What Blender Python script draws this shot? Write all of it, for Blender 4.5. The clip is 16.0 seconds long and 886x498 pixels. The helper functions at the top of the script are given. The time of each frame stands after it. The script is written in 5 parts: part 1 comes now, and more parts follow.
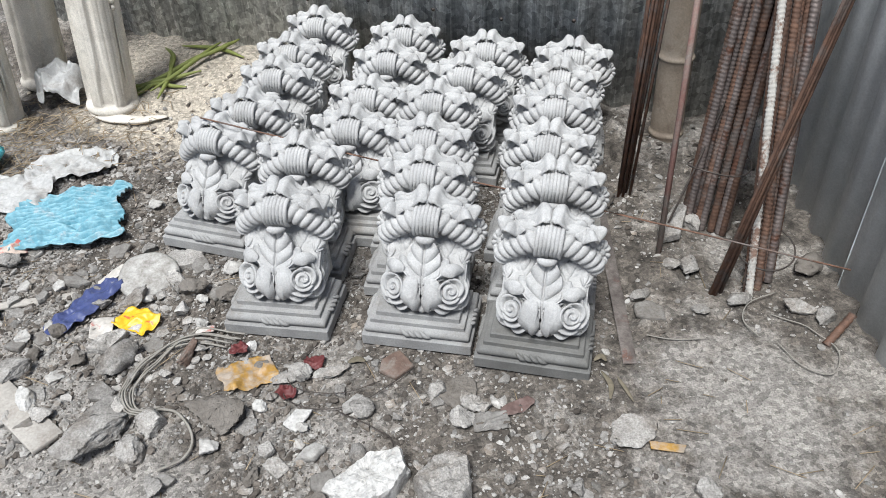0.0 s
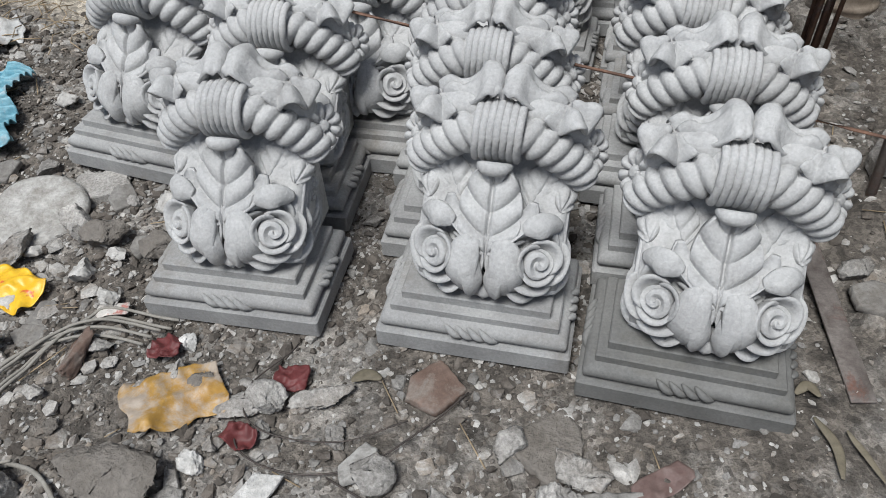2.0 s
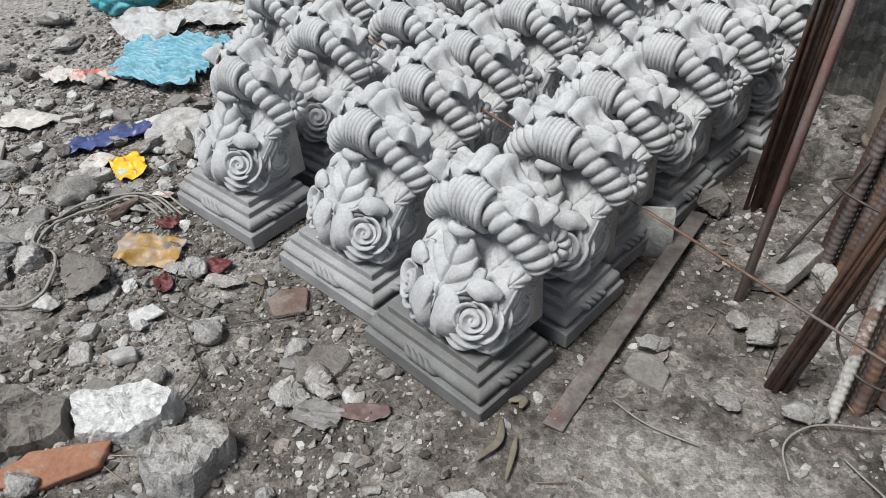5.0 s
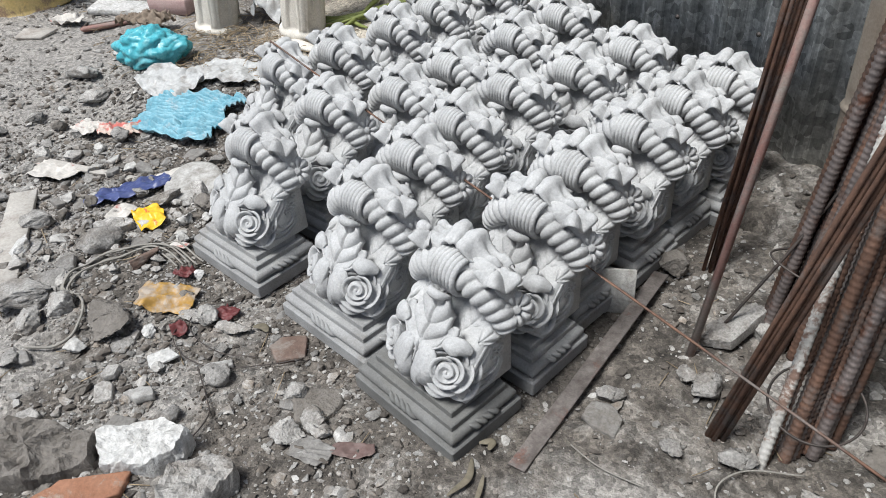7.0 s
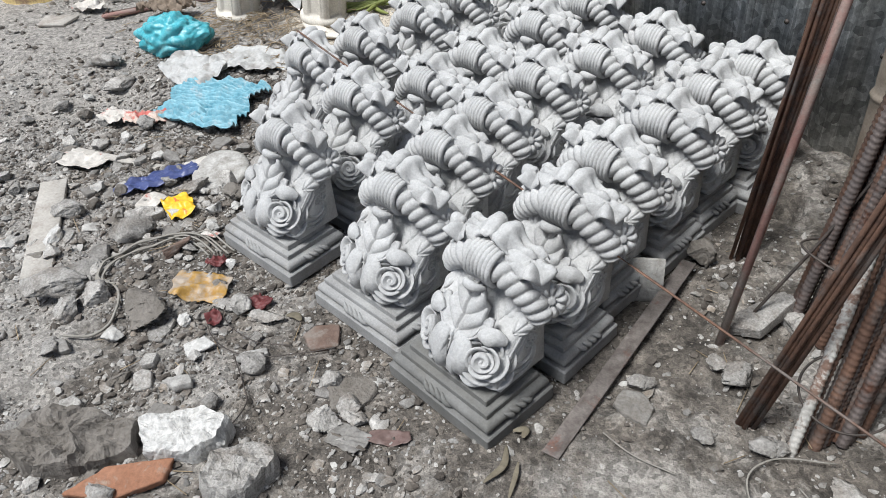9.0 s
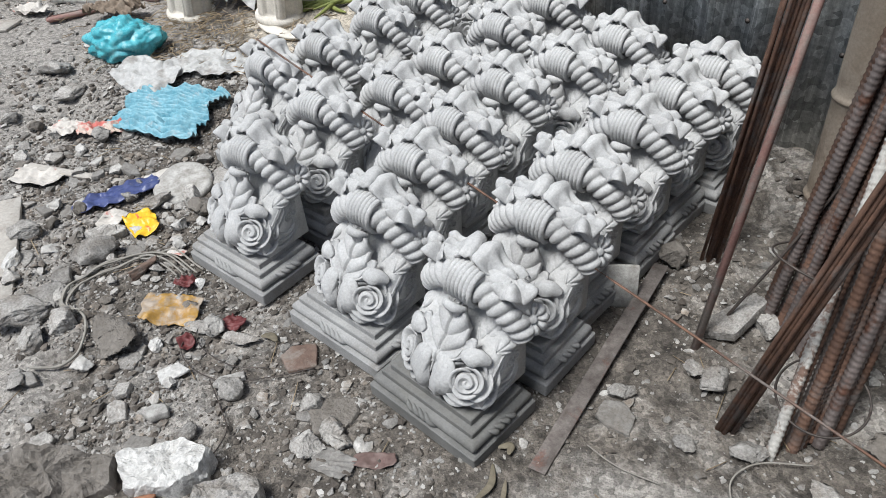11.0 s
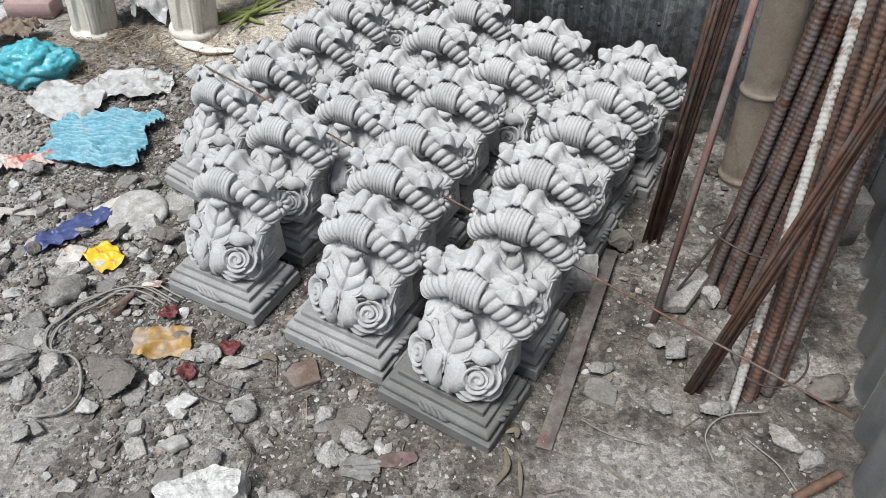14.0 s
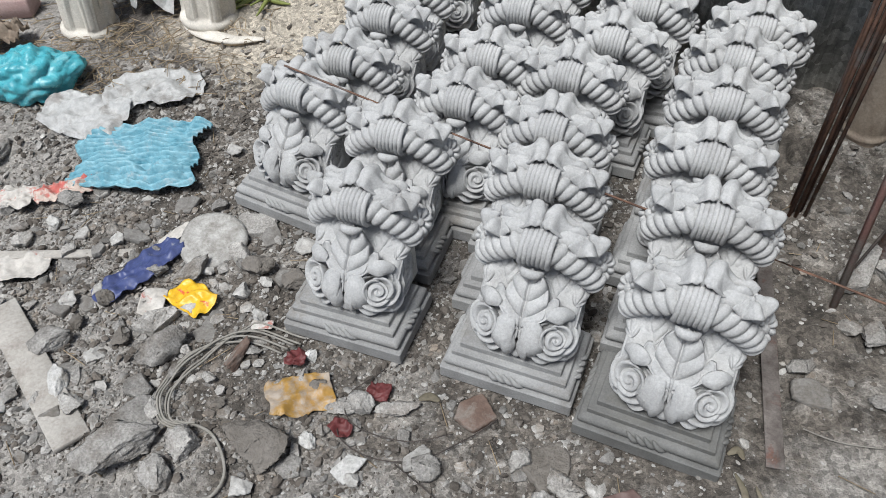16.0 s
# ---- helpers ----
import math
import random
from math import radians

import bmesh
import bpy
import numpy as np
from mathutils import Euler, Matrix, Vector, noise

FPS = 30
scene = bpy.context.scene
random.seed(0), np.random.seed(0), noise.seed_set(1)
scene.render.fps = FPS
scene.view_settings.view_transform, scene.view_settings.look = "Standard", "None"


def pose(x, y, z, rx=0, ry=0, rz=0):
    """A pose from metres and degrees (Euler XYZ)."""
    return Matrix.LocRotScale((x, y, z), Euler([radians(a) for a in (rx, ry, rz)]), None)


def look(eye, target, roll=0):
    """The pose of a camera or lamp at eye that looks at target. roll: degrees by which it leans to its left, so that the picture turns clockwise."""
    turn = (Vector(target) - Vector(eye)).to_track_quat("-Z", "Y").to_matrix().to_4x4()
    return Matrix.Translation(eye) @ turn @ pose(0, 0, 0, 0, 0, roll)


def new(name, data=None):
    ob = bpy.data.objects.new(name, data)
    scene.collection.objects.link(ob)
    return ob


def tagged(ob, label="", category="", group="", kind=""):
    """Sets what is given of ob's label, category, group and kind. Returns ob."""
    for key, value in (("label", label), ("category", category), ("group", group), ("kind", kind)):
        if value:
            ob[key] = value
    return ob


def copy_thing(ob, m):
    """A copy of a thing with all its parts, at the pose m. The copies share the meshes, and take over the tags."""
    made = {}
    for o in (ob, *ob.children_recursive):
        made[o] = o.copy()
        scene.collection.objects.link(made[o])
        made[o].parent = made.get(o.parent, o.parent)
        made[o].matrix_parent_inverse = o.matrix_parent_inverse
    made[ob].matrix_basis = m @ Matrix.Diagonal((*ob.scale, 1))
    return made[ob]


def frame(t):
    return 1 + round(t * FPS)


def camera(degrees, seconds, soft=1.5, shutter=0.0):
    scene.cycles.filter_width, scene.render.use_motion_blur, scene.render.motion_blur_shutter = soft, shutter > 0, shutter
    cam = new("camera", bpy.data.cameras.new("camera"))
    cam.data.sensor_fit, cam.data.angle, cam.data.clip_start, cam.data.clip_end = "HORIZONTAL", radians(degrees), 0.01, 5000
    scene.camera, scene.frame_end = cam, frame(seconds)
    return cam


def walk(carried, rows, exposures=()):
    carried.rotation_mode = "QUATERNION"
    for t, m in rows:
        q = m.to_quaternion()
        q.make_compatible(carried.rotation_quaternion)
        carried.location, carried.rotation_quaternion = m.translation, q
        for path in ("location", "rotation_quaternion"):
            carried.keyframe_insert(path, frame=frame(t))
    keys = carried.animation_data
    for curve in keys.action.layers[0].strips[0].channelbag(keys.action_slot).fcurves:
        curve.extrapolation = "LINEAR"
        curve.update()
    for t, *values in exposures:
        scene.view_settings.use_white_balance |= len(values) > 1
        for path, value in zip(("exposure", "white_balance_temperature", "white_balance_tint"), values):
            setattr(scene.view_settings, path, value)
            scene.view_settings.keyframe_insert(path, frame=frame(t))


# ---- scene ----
cam = camera(60.4, 16.0, soft=0.6)
PATH = [
    (0, (0.061, 0.279, 1.386), (0.028, 1.836, 0.132), -3.0),
    (0.5, (0.055, 0.321, 1.344), (0.082, 1.889, 0.102), -1.4),
    (1, (0.007, 0.609, 1.152), (-0.11, 2.144, -0.125), -3.2),
    (1.5, (-0.021, 0.812, 1.003), (-0.183, 2.257, -0.371), -4.0),
    (2, (-0.032, 0.948, 0.879), (-0.129, 2.361, -0.533), -3.5),
    (2.5, (-0.008, 1.04, 0.822), (0.008, 2.457, -0.589), -0.6),
    (3, (0.093, 1.042, 0.839), (0.066, 2.462, -0.569), -2.3),
    (3.5, (0.267, 0.96, 0.915), (0.088, 2.39, -0.473), -3.3),
    (3.7, (0.384, 0.932, 0.925), (0.003, 2.334, -0.449), -5.3),
    (5.8, (0.814, 0.818, 1.037), (-0.111, 2.126, -0.16), -3.8),
    (6, (0.827, 0.813, 1.061), (-0.092, 2.13, -0.132), -3.6),
    (6.5, (0.852, 0.798, 1.098), (-0.065, 2.096, -0.117), -3.8),
    (7, (0.87, 0.788, 1.125), (-0.055, 2.092, -0.077), -4.2),
    (7.5, (0.871, 0.775, 1.171), (-0.075, 2.097, 0.005), -4.4),
    (8, (0.87, 0.77, 1.221), (-0.105, 2.13, 0.127), -4.3),
    (8.5, (0.863, 0.765, 1.188), (-0.098, 2.097, 0.047), -4.4),
    (9, (0.835, 0.762, 1.157), (-0.096, 2.024, -0.085), -5.0),
    (9.5, (0.804, 0.774, 1.154), (-0.106, 2.008, -0.129), -5.1),
    (10, (0.782, 0.785, 1.184), (-0.084, 2.044, -0.106), -5.2),
    (10.2, (0.78, 0.791, 1.196), (-0.049, 2.081, -0.089), -4.8),
    (12.5, (0.77, 0.776, 1.221), (-0.046, 2.057, -0.08), -4.8),
    (13, (0.692, 0.73, 1.255), (-0.048, 2.022, -0.081), -3.2),
    (13.5, (0.629, 0.683, 1.324), (0.059, 2.049, -0.021), -0.4),
    (14, (0.594, 0.645, 1.371), (0.081, 2.027, 0.018), -2.3),
    (14.5, (0.513, 0.68, 1.338), (-0.01, 2.053, -0.019), -4.3),
    (15, (0.339, 0.754, 1.323), (-0.153, 2.074, -0.097), -4.9),
    (15.5, (0.217, 0.785, 1.358), (-0.261, 2.081, -0.089), -5.5),
    (16, (0.048, 0.753, 1.327), (-0.271, 2.101, -0.116), -3.5),
]
EXPOSURE = [(0, 0.56), (1.0, 0.44), (2.0, 0.18), (3.0, 0.14), (3.7, 0.22), (5.8, 0.44), (8.0, 0.54), (10.2, 0.46), (14.0, 0.44), (16.0, 0.24)]
walk(cam, [(t, look(eye, target, roll)) for t, eye, target, roll in PATH],
     exposures=[(t, e, 6230, 8) for t, e in EXPOSURE])

# ---- light ----
SUN_ELEVATION, SUN_TURN = 65.0, 206.0
world = bpy.data.worlds.new("overcast_sky")
scene.world = world
world.use_nodes = True
wn = world.node_tree
sky = wn.nodes.new("ShaderNodeTexSky")
sky.sky_type, sky.sun_disc = "NISHITA", False
sky.sun_elevation, sky.sun_rotation = radians(SUN_ELEVATION), radians(SUN_TURN)
sky.air_density, sky.dust_density, sky.ozone_density = 1.0, 3.0, 1.0
wn.links.new(sky.outputs[0], wn.nodes["Background"].inputs[0])
wn.nodes["Background"].inputs[1].default_value = 0.056
sun = new("sun", bpy.data.lights.new("sun", "SUN"))
sun.data.energy, sun.data.angle, sun.data.color = 3.4, radians(22), (1.0, 0.98, 0.95)
sd = Vector((math.sin(radians(SUN_TURN)) * math.cos(radians(SUN_ELEVATION)), math.cos(radians(SUN_TURN)) * math.cos(radians(SUN_ELEVATION)), math.sin(radians(SUN_ELEVATION))))
sun.matrix_world = look(tuple(sd * 20), (0, 0, 0))


# ---- materials ----
def surface(name, c1, c2, scale=8.0, rough=0.85, metal=0.0, bump=0.3, fine=120.0, c3=None, scale3=2.5, low3=0.5, high3=0.62, island=0.0, piece=0.0, clear=0.0, deep=0.004, grit=(0.78, 1.18), streak=1.0, cells=0.0, spills=(), spill=(0.4, 0.39, 0.37), sands=(), sand=(0.43, 0.385, 0.32)):
    """A worn surface: two colours in a coarse noise, a third in patches, fine grain as relief."""
    m = bpy.data.materials.new(name)
    m.use_nodes = True
    n, l = m.node_tree.nodes, m.node_tree.links
    b = n["Principled BSDF"]
    geo = n.new("ShaderNodeNewGeometry")

    def cloud(s, detail=8.0, roughness=0.65, distortion=0.0, tall=1.0):
        t = n.new("ShaderNodeTexNoise")
        t.inputs["Scale"].default_value, t.inputs["Detail"].default_value = s, detail
        t.inputs["Roughness"].default_value, t.inputs["Distortion"].default_value = roughness, distortion
        if tall != 1.0:
            mp = n.new("ShaderNodeMapping")
            mp.inputs["Scale"].default_value = (1, 1, tall)
            l.new(geo.outputs["Position"], mp.inputs["Vector"])
            l.new(mp.outputs[0], t.inputs["Vector"])
        else:
            l.new(geo.outputs["Position"], t.inputs["Vector"])
        return t.outputs["Fac"]

    def mix(fac, a, bcol, blend="MIX"):
        x = n.new("ShaderNodeMix")
        x.data_type, x.blend_type = "RGBA", blend
        if isinstance(fac, float):
            x.inputs[0].default_value = fac
        else:
            l.new(fac, x.inputs[0])
        for k, c in ((6, a), (7, bcol)):
            if isinstance(c, tuple):
                x.inputs[k].default_value = (*c, 1)
            else:
                l.new(c, x.inputs[k])
        return x.outputs[2]

    def ramp(fac, lo, hi):
        r = n.new("ShaderNodeMapRange")
        r.inputs[1].default_value, r.inputs[2].default_value = lo, hi
        l.new(fac, r.inputs[0])
        return r.outputs[0]

    col = mix(ramp(cloud(scale, tall=streak), 0.32, 0.68), c1, c2)
    if c3:
        col = mix(ramp(cloud(scale3, 10.0, 0.72, 0.4, streak), low3, high3), col, c3)
    for cx, cy, reach, tint in [(*q, spill) for q in spills] + [(*q, sand) for q in sands]:
        dist = n.new("ShaderNodeVectorMath")
        dist.operation = "DISTANCE"
        dist.inputs[1].default_value = (cx, cy, 0)
        l.new(geo.outputs["Position"], dist.inputs[0])
        rag = n.new("ShaderNodeMath")
        rag.operation = "MULTIPLY_ADD"
        rag.inputs[1].default_value = 0.9
        l.new(cloud(5.5, 9.0, 0.7), rag.inputs[0])
        l.new(dist.outputs["Value"], rag.inputs[2])
        col = mix(ramp(rag.outputs[0], reach + 0.52, reach + 0.36), col, tint)
    grain = cloud(fine, 4.0)
    speck = ramp(grain, 0.25, 0.75)
    g = n.new("ShaderNodeMapRange")
    g.inputs[3].default_value, g.inputs[4].default_value = grit
    l.new(speck, g.inputs[0])
    comb = n.new("ShaderNodeCombineColor")
    for k in range(3):
        l.new(g.outputs[0], comb.inputs[k])
    col = mix(1.0, col, comb.outputs[0], "MULTIPLY")
    if cells:
        vo = n.new("ShaderNodeTexVoronoi")
        vo.inputs["Scale"].default_value = cells
        l.new(geo.outputs["Position"], vo.inputs["Vector"])
        sep = n.new("ShaderNodeSeparateColor")
        l.new(vo.outputs["Color"], sep.inputs[0])
        cv_ = n.new("ShaderNodeMapRange")
        cv_.inputs[3].default_value, cv_.inputs[4].default_value = 0.62, 1.42
        l.new(sep.outputs[0], cv_.inputs[0])
        cc = n.new("ShaderNodeCombineColor")
        for k in range(3):
            l.new(cv_.outputs[0], cc.inputs[k])
        col = mix(1.0, col, cc.outputs[0], "MULTIPLY")
    if island or piece:
        src = geo.outputs["Random Per Island"] if island else n.new("ShaderNodeObjectInfo").outputs["Random"]
        v = n.new("ShaderNodeMapRange")
        w = island or piece
        v.inputs[3].default_value, v.inputs[4].default_value = 1 - w, 1 + w
        l.new(src, v.inputs[0])
        c4 = n.new("ShaderNodeCombineColor")
        for k in range(3):
            l.new(v.outputs[0], c4.inputs[k])
        col = mix(1.0, col, c4.outputs[0], "MULTIPLY")
    l.new(col, b.inputs["Base Color"])
    rr = n.new("ShaderNodeMapRange")
    rr.inputs[3].default_value, rr.inputs[4].default_value = max(0.05, rough - 0.12), min(1.0, rough + 0.12)
    l.new(cloud(scale * 2.3), rr.inputs[0])
    l.new(rr.outputs[0], b.inputs["Roughness"])
    b.inputs["Metallic"].default_value = metal
    if clear:
        b.inputs["Transmission Weight"].default_value = clear
        b.inputs["IOR"].default_value = 1.2
    bp = n.new("ShaderNodeBump")
    bp.inputs["Strength"].default_value, bp.inputs["Distance"].default_value = bump, deep
    l.new(grain, bp.inputs["Height"])
    l.new(bp.outputs[0], b.inputs["Normal"])
    return m


CAST = surface("cast_concrete", (0.40, 0.40, 0.40), (0.53, 0.53, 0.525), 14, 0.85, bump=0.5, fine=230, c3=(0.29, 0.285, 0.28), scale3=7, low3=0.5, high3=0.72, deep=0.003, grit=(0.80, 1.12))
CAST_DUSTY = surface("soil_dusted_concrete", (0.24, 0.238, 0.235), (0.36, 0.36, 0.355), 11, 0.88, bump=0.3, fine=240, c3=(0.21, 0.195, 0.175), scale3=9, low3=0.5, high3=0.72, deep=0.002, grit=(0.8, 1.15))
CAST_DARK = surface("dark_concrete", (0.13, 0.129, 0.123), (0.20, 0.199, 0.192), 11, 0.75, bump=0.3, fine=240, c3=(0.13, 0.125, 0.11), scale3=9, low3=0.5, high3=0.72, deep=0.002, grit=(0.8, 1.15))
SOIL = surface("rubble_soil", (0.044, 0.038, 0.032), (0.195, 0.172, 0.148), 16, 0.95, bump=1.0, fine=190, grit=(0.5, 1.45), cells=95.0, c3=(0.30, 0.28, 0.255), scale3=3.2, low3=0.50, high3=0.60, deep=0.006, spills=((0.72, 1.40, 0.20), (0.50, 1.12, 0.10), (-2.2, 2.40, 0.75), (-1.15, 1.45, 0.40), (-0.70, 1.20, 0.22), (-1.55, 2.00, 0.40), (-0.30, 1.32, 0.14)), spill=(0.29, 0.272, 0.25), sands=((-0.85, 3.10, 0.55), (-0.45, 3.05, 0.45)))
PEBBLE = surface("broken_plaster", (0.17, 0.16, 0.145), (0.42, 0.405, 0.385), 30, 0.9, grit=(0.65, 1.3), bump=0.5, fine=300, c3=(0.20, 0.17, 0.14), scale3=9, low3=0.5, high3=0.6, island=0.45, deep=0.003)
STONE = surface("mortar_lump", (0.23, 0.217, 0.20), (0.44, 0.423, 0.40), 25, 0.9, bump=0.9, grit=(0.6, 1.35), fine=200, c3=(0.19, 0.165, 0.14), scale3=8, low3=0.5, high3=0.66, piece=0.3, deep=0.005)
WHITE_STONE = surface("white_plaster", (0.46, 0.45, 0.43), (0.66, 0.65, 0.63), 40, 0.9, bump=1.0, fine=90, grit=(0.6, 1.25), c3=(0.30, 0.28, 0.25), scale3=24, low3=0.54, high3=0.68, deep=0.006)
DIRT_STONE = surface("earthy_block", (0.13, 0.115, 0.098), (0.23, 0.21, 0.188), 18, 0.95, bump=0.9, fine=120, c3=(0.36, 0.34, 0.31), scale3=10, low3=0.6, high3=0.68, deep=0.008)
BRICK = surface("red_brick", (0.25, 0.115, 0.065), (0.33, 0.165, 0.10), 15, 0.9, bump=0.5, fine=150, c3=(0.32, 0.26, 0.21), scale3=14, low3=0.56, high3=0.66, deep=0.003)
ZINC = surface("galvanised_sheet", (0.60, 0.63, 0.645), (0.76, 0.785, 0.80), 9, 0.5, 0.2, bump=0.1, fine=160, c3=(0.62, 0.64, 0.65), scale3=55, low3=0.66, high3=0.70, deep=0.001, grit=(0.85, 1.1))
ZINC_OLD = surface("weathered_zinc", (0.32, 0.335, 0.325), (0.70, 0.71, 0.69), 60, 0.6, 0.1, bump=0.15, fine=90, c3=(0.82, 0.83, 0.81), scale3=45, low3=0.52, high3=0.62, deep=0.001, streak=0.03, grit=(0.6, 1.3), cells=48.0)
RUST = surface("rusty_steel", (0.075, 0.046, 0.036), (0.185, 0.105, 0.072), 30, 0.75, 0.35, bump=0.4, fine=250, c3=(0.14, 0.12, 0.11), scale3=9, low3=0.5, high3=0.62, piece=0.3, deep=0.002)
RUST_GREY = surface("grey_steel", (0.13, 0.112, 0.108), (0.24, 0.20, 0.185), 30, 0.6, 0.5, bump=0.3, fine=250, c3=(0.13, 0.065, 0.045), scale3=9, low3=0.52, high3=0.62, deep=0.002)
LIME = surface("limed_steel", (0.38, 0.36, 0.33), (0.54, 0.53, 0.50), 30, 0.85, bump=0.4, fine=200, c3=(0.2, 0.13, 0.1), scale3=22, low3=0.50, high3=0.58, deep=0.002)
REDROD = surface("faded_red_paint", (0.27, 0.14, 0.12), (0.36, 0.22, 0.19), 20, 0.75, bump=0.3, fine=200, c3=(0.30, 0.26, 0.23), scale3=8, low3=0.45, high3=0.6, deep=0.002)
SAND = surface("pale_sand", (0.30, 0.265, 0.215), (0.42, 0.38, 0.32), 14, 0.95, bump=0.6, fine=200, c3=(0.24, 0.205, 0.165), scale3=7, low3=0.52, high3=0.66, island=0.2, deep=0.003)
BAMBOO = surface("dry_bamboo", (0.29, 0.235, 0.18), (0.38, 0.325, 0.265), 12, 0.7, bump=0.3, fine=160, c3=(0.20, 0.155, 0.12), scale3=6, low3=0.5, high3=0.65, deep=0.002)
PILLAR = surface("cream_plaster", (0.60, 0.56, 0.49), (0.74, 0.70, 0.63), 9, 0.8, bump=0.25, fine=220, c3=(0.42, 0.39, 0.345), scale3=6, low3=0.5, high3=0.7, deep=0.002)
CYAN = surface("cyan_plastic", (0.05, 0.31, 0.38), (0.11, 0.47, 0.53), 22, 0.28, bump=0.3, fine=60, c3=(0.22, 0.50, 0.54), scale3=18, low3=0.52, high3=0.66, deep=0.010)
BLUE = surface("dusty_blue_plastic", (0.09, 0.27, 0.35), (0.26, 0.48, 0.56), 26, 0.5, bump=0.3, fine=90, c3=(0.36, 0.46, 0.50), scale3=14, low3=0.54, high3=0.64, deep=0.010)
CLOUDY = surface("cloudy_plastic", (0.52, 0.52, 0.51), (0.68, 0.68, 0.67), 18, 0.35, bump=0.6, fine=90, c3=(0.4, 0.38, 0.36), scale3=12, clear=0.25, deep=0.006)
YELLOW = surface("yellow_plastic", (0.33, 0.175, 0.03), (0.40, 0.24, 0.06), 20, 0.5, bump=0.3, fine=90, c3=(0.36, 0.30, 0.24), scale3=14, low3=0.45, high3=0.56, deep=0.003)
NAVY = surface("navy_wrapper", (0.04, 0.055, 0.16), (0.08, 0.10, 0.23), 25, 0.4, bump=0.3, fine=90, c3=(0.30, 0.30, 0.36), scale3=25, low3=0.6, high3=0.66, deep=0.004)
PAPER = surface("dirty_paper", (0.46, 0.43, 0.39), (0.6, 0.57, 0.53), 18, 0.8, bump=0.3, fine=110, c3=(0.45, 0.2, 0.17), scale3=14, low3=0.58, high3=0.63, deep=0.003)
MAROON = surface("maroon_scrap", (0.09, 0.02, 0.02), (0.15, 0.035, 0.035), 25, 0.6, bump=0.3, fine=110, deep=0.003)
PINE = surface("grey_plank", (0.36, 0.335, 0.30), (0.46, 0.435, 0.40), 14, 0.85, bump=0.3, fine=140, c3=(0.28, 0.25, 0.22), scale3=7, deep=0.003)
TWINE = surface("pale_twine", (0.22, 0.205, 0.18), (0.31, 0.295, 0.265), 40, 0.9, bump=0.2, fine=300, deep=0.001)
WIRE = surface("dark_wire", (0.05, 0.045, 0.042), (0.10, 0.08, 0.07), 40, 0.6, 0.4, bump=0.2, fine=300, deep=0.001)
DRUM = surface("yellow_rusty_drum", (0.58, 0.42, 0.15), (0.66, 0.52, 0.26), 6, 0.75, bump=0.3, fine=120, c3=(0.30, 0.20, 0.13), scale3=6, low3=0.52, high3=0.6, deep=0.003)
STALK = surface("green_stalk", (0.16, 0.19, 0.045), (0.24, 0.27, 0.08), 20, 0.6, bump=0.2, fine=140, deep=0.002)
STRAW = surface("dead_straw", (0.24, 0.18, 0.11), (0.34, 0.27, 0.18), 20, 0.9, bump=0.2, fine=140, island=0.35, deep=0.002)
LEAF = surface("dry_leaf", (0.11, 0.095, 0.065), (0.19, 0.165, 0.12), 30, 0.8, bump=0.2, fine=140, deep=0.002)
CLOD = surface("soil_clod", (0.065, 0.054, 0.045), (0.165, 0.145, 0.125), 25, 0.95, bump=0.7, fine=260, c3=(0.30, 0.28, 0.26), scale3=12, low3=0.55, high3=0.66, island=0.35, deep=0.003)
RUST_BAR = surface("scaled_flat_steel", (0.085, 0.070, 0.062), (0.20, 0.178, 0.165), 34, 0.85, 0.1, bump=0.5, fine=200, c3=(0.15, 0.07, 0.05), scale3=12, low3=0.58, high3=0.70, deep=0.002)
PINK_BRICK = surface("dusty_pink_brick", (0.33, 0.22, 0.21), (0.40, 0.30, 0.28), 14, 0.9, bump=0.4, fine=150, deep=0.003)
BRIGHT_YELLOW = surface("bright_wrapper", (0.72, 0.40, 0.015), (0.78, 0.50, 0.03), 18, 0.4, bump=0.3, fine=90, c3=(0.62, 0.12, 0.04), scale3=26, low3=0.57, high3=0.62, deep=0.003)
RED_PAPER = surface("red_cream_paper", (0.50, 0.40, 0.34), (0.58, 0.50, 0.44), 14, 0.8, bump=0.3, fine=110, c3=(0.48, 0.13, 0.11), scale3=11, low3=0.46, high3=0.54, deep=0.003)
PINK_SCRAP = surface("faded_pink_plastic", (0.12, 0.07, 0.062), (0.19, 0.14, 0.125), 20, 0.6, bump=0.3, fine=110, deep=0.003)
RAG = surface("muddy_rag", (0.15, 0.115, 0.085), (0.25, 0.20, 0.155), 20, 0.95, bump=0.5, fine=110, deep=0.005)
STRAW_MAT = surface("plant_litter", (0.26, 0.20, 0.10), (0.40, 0.33, 0.17), 22, 0.95, bump=0.6, fine=60, c3=(0.16, 0.13, 0.09), scale3=12, deep=0.008)
DISC = surface("pale_plaster_disc", (0.24, 0.225, 0.20), (0.52, 0.51, 0.49), 34, 0.9, bump=0.8, fine=150, c3=(0.30, 0.285, 0.265), scale3=18, low3=0.55, high3=0.68, deep=0.004)
GREEN_NET = surface("green_net", (0.04, 0.22, 0.11), (0.09, 0.30, 0.17), 40, 0.7, bump=0.4, fine=90, deep=0.004)
FLAKE = surface("white_flake", (0.22, 0.21, 0.195), (0.46, 0.45, 0.43), 40, 0.9, bump=0.3, fine=250, c3=(0.32, 0.30, 0.28), scale3=20, low3=0.55, high3=0.66, island=0.3, deep=0.002)
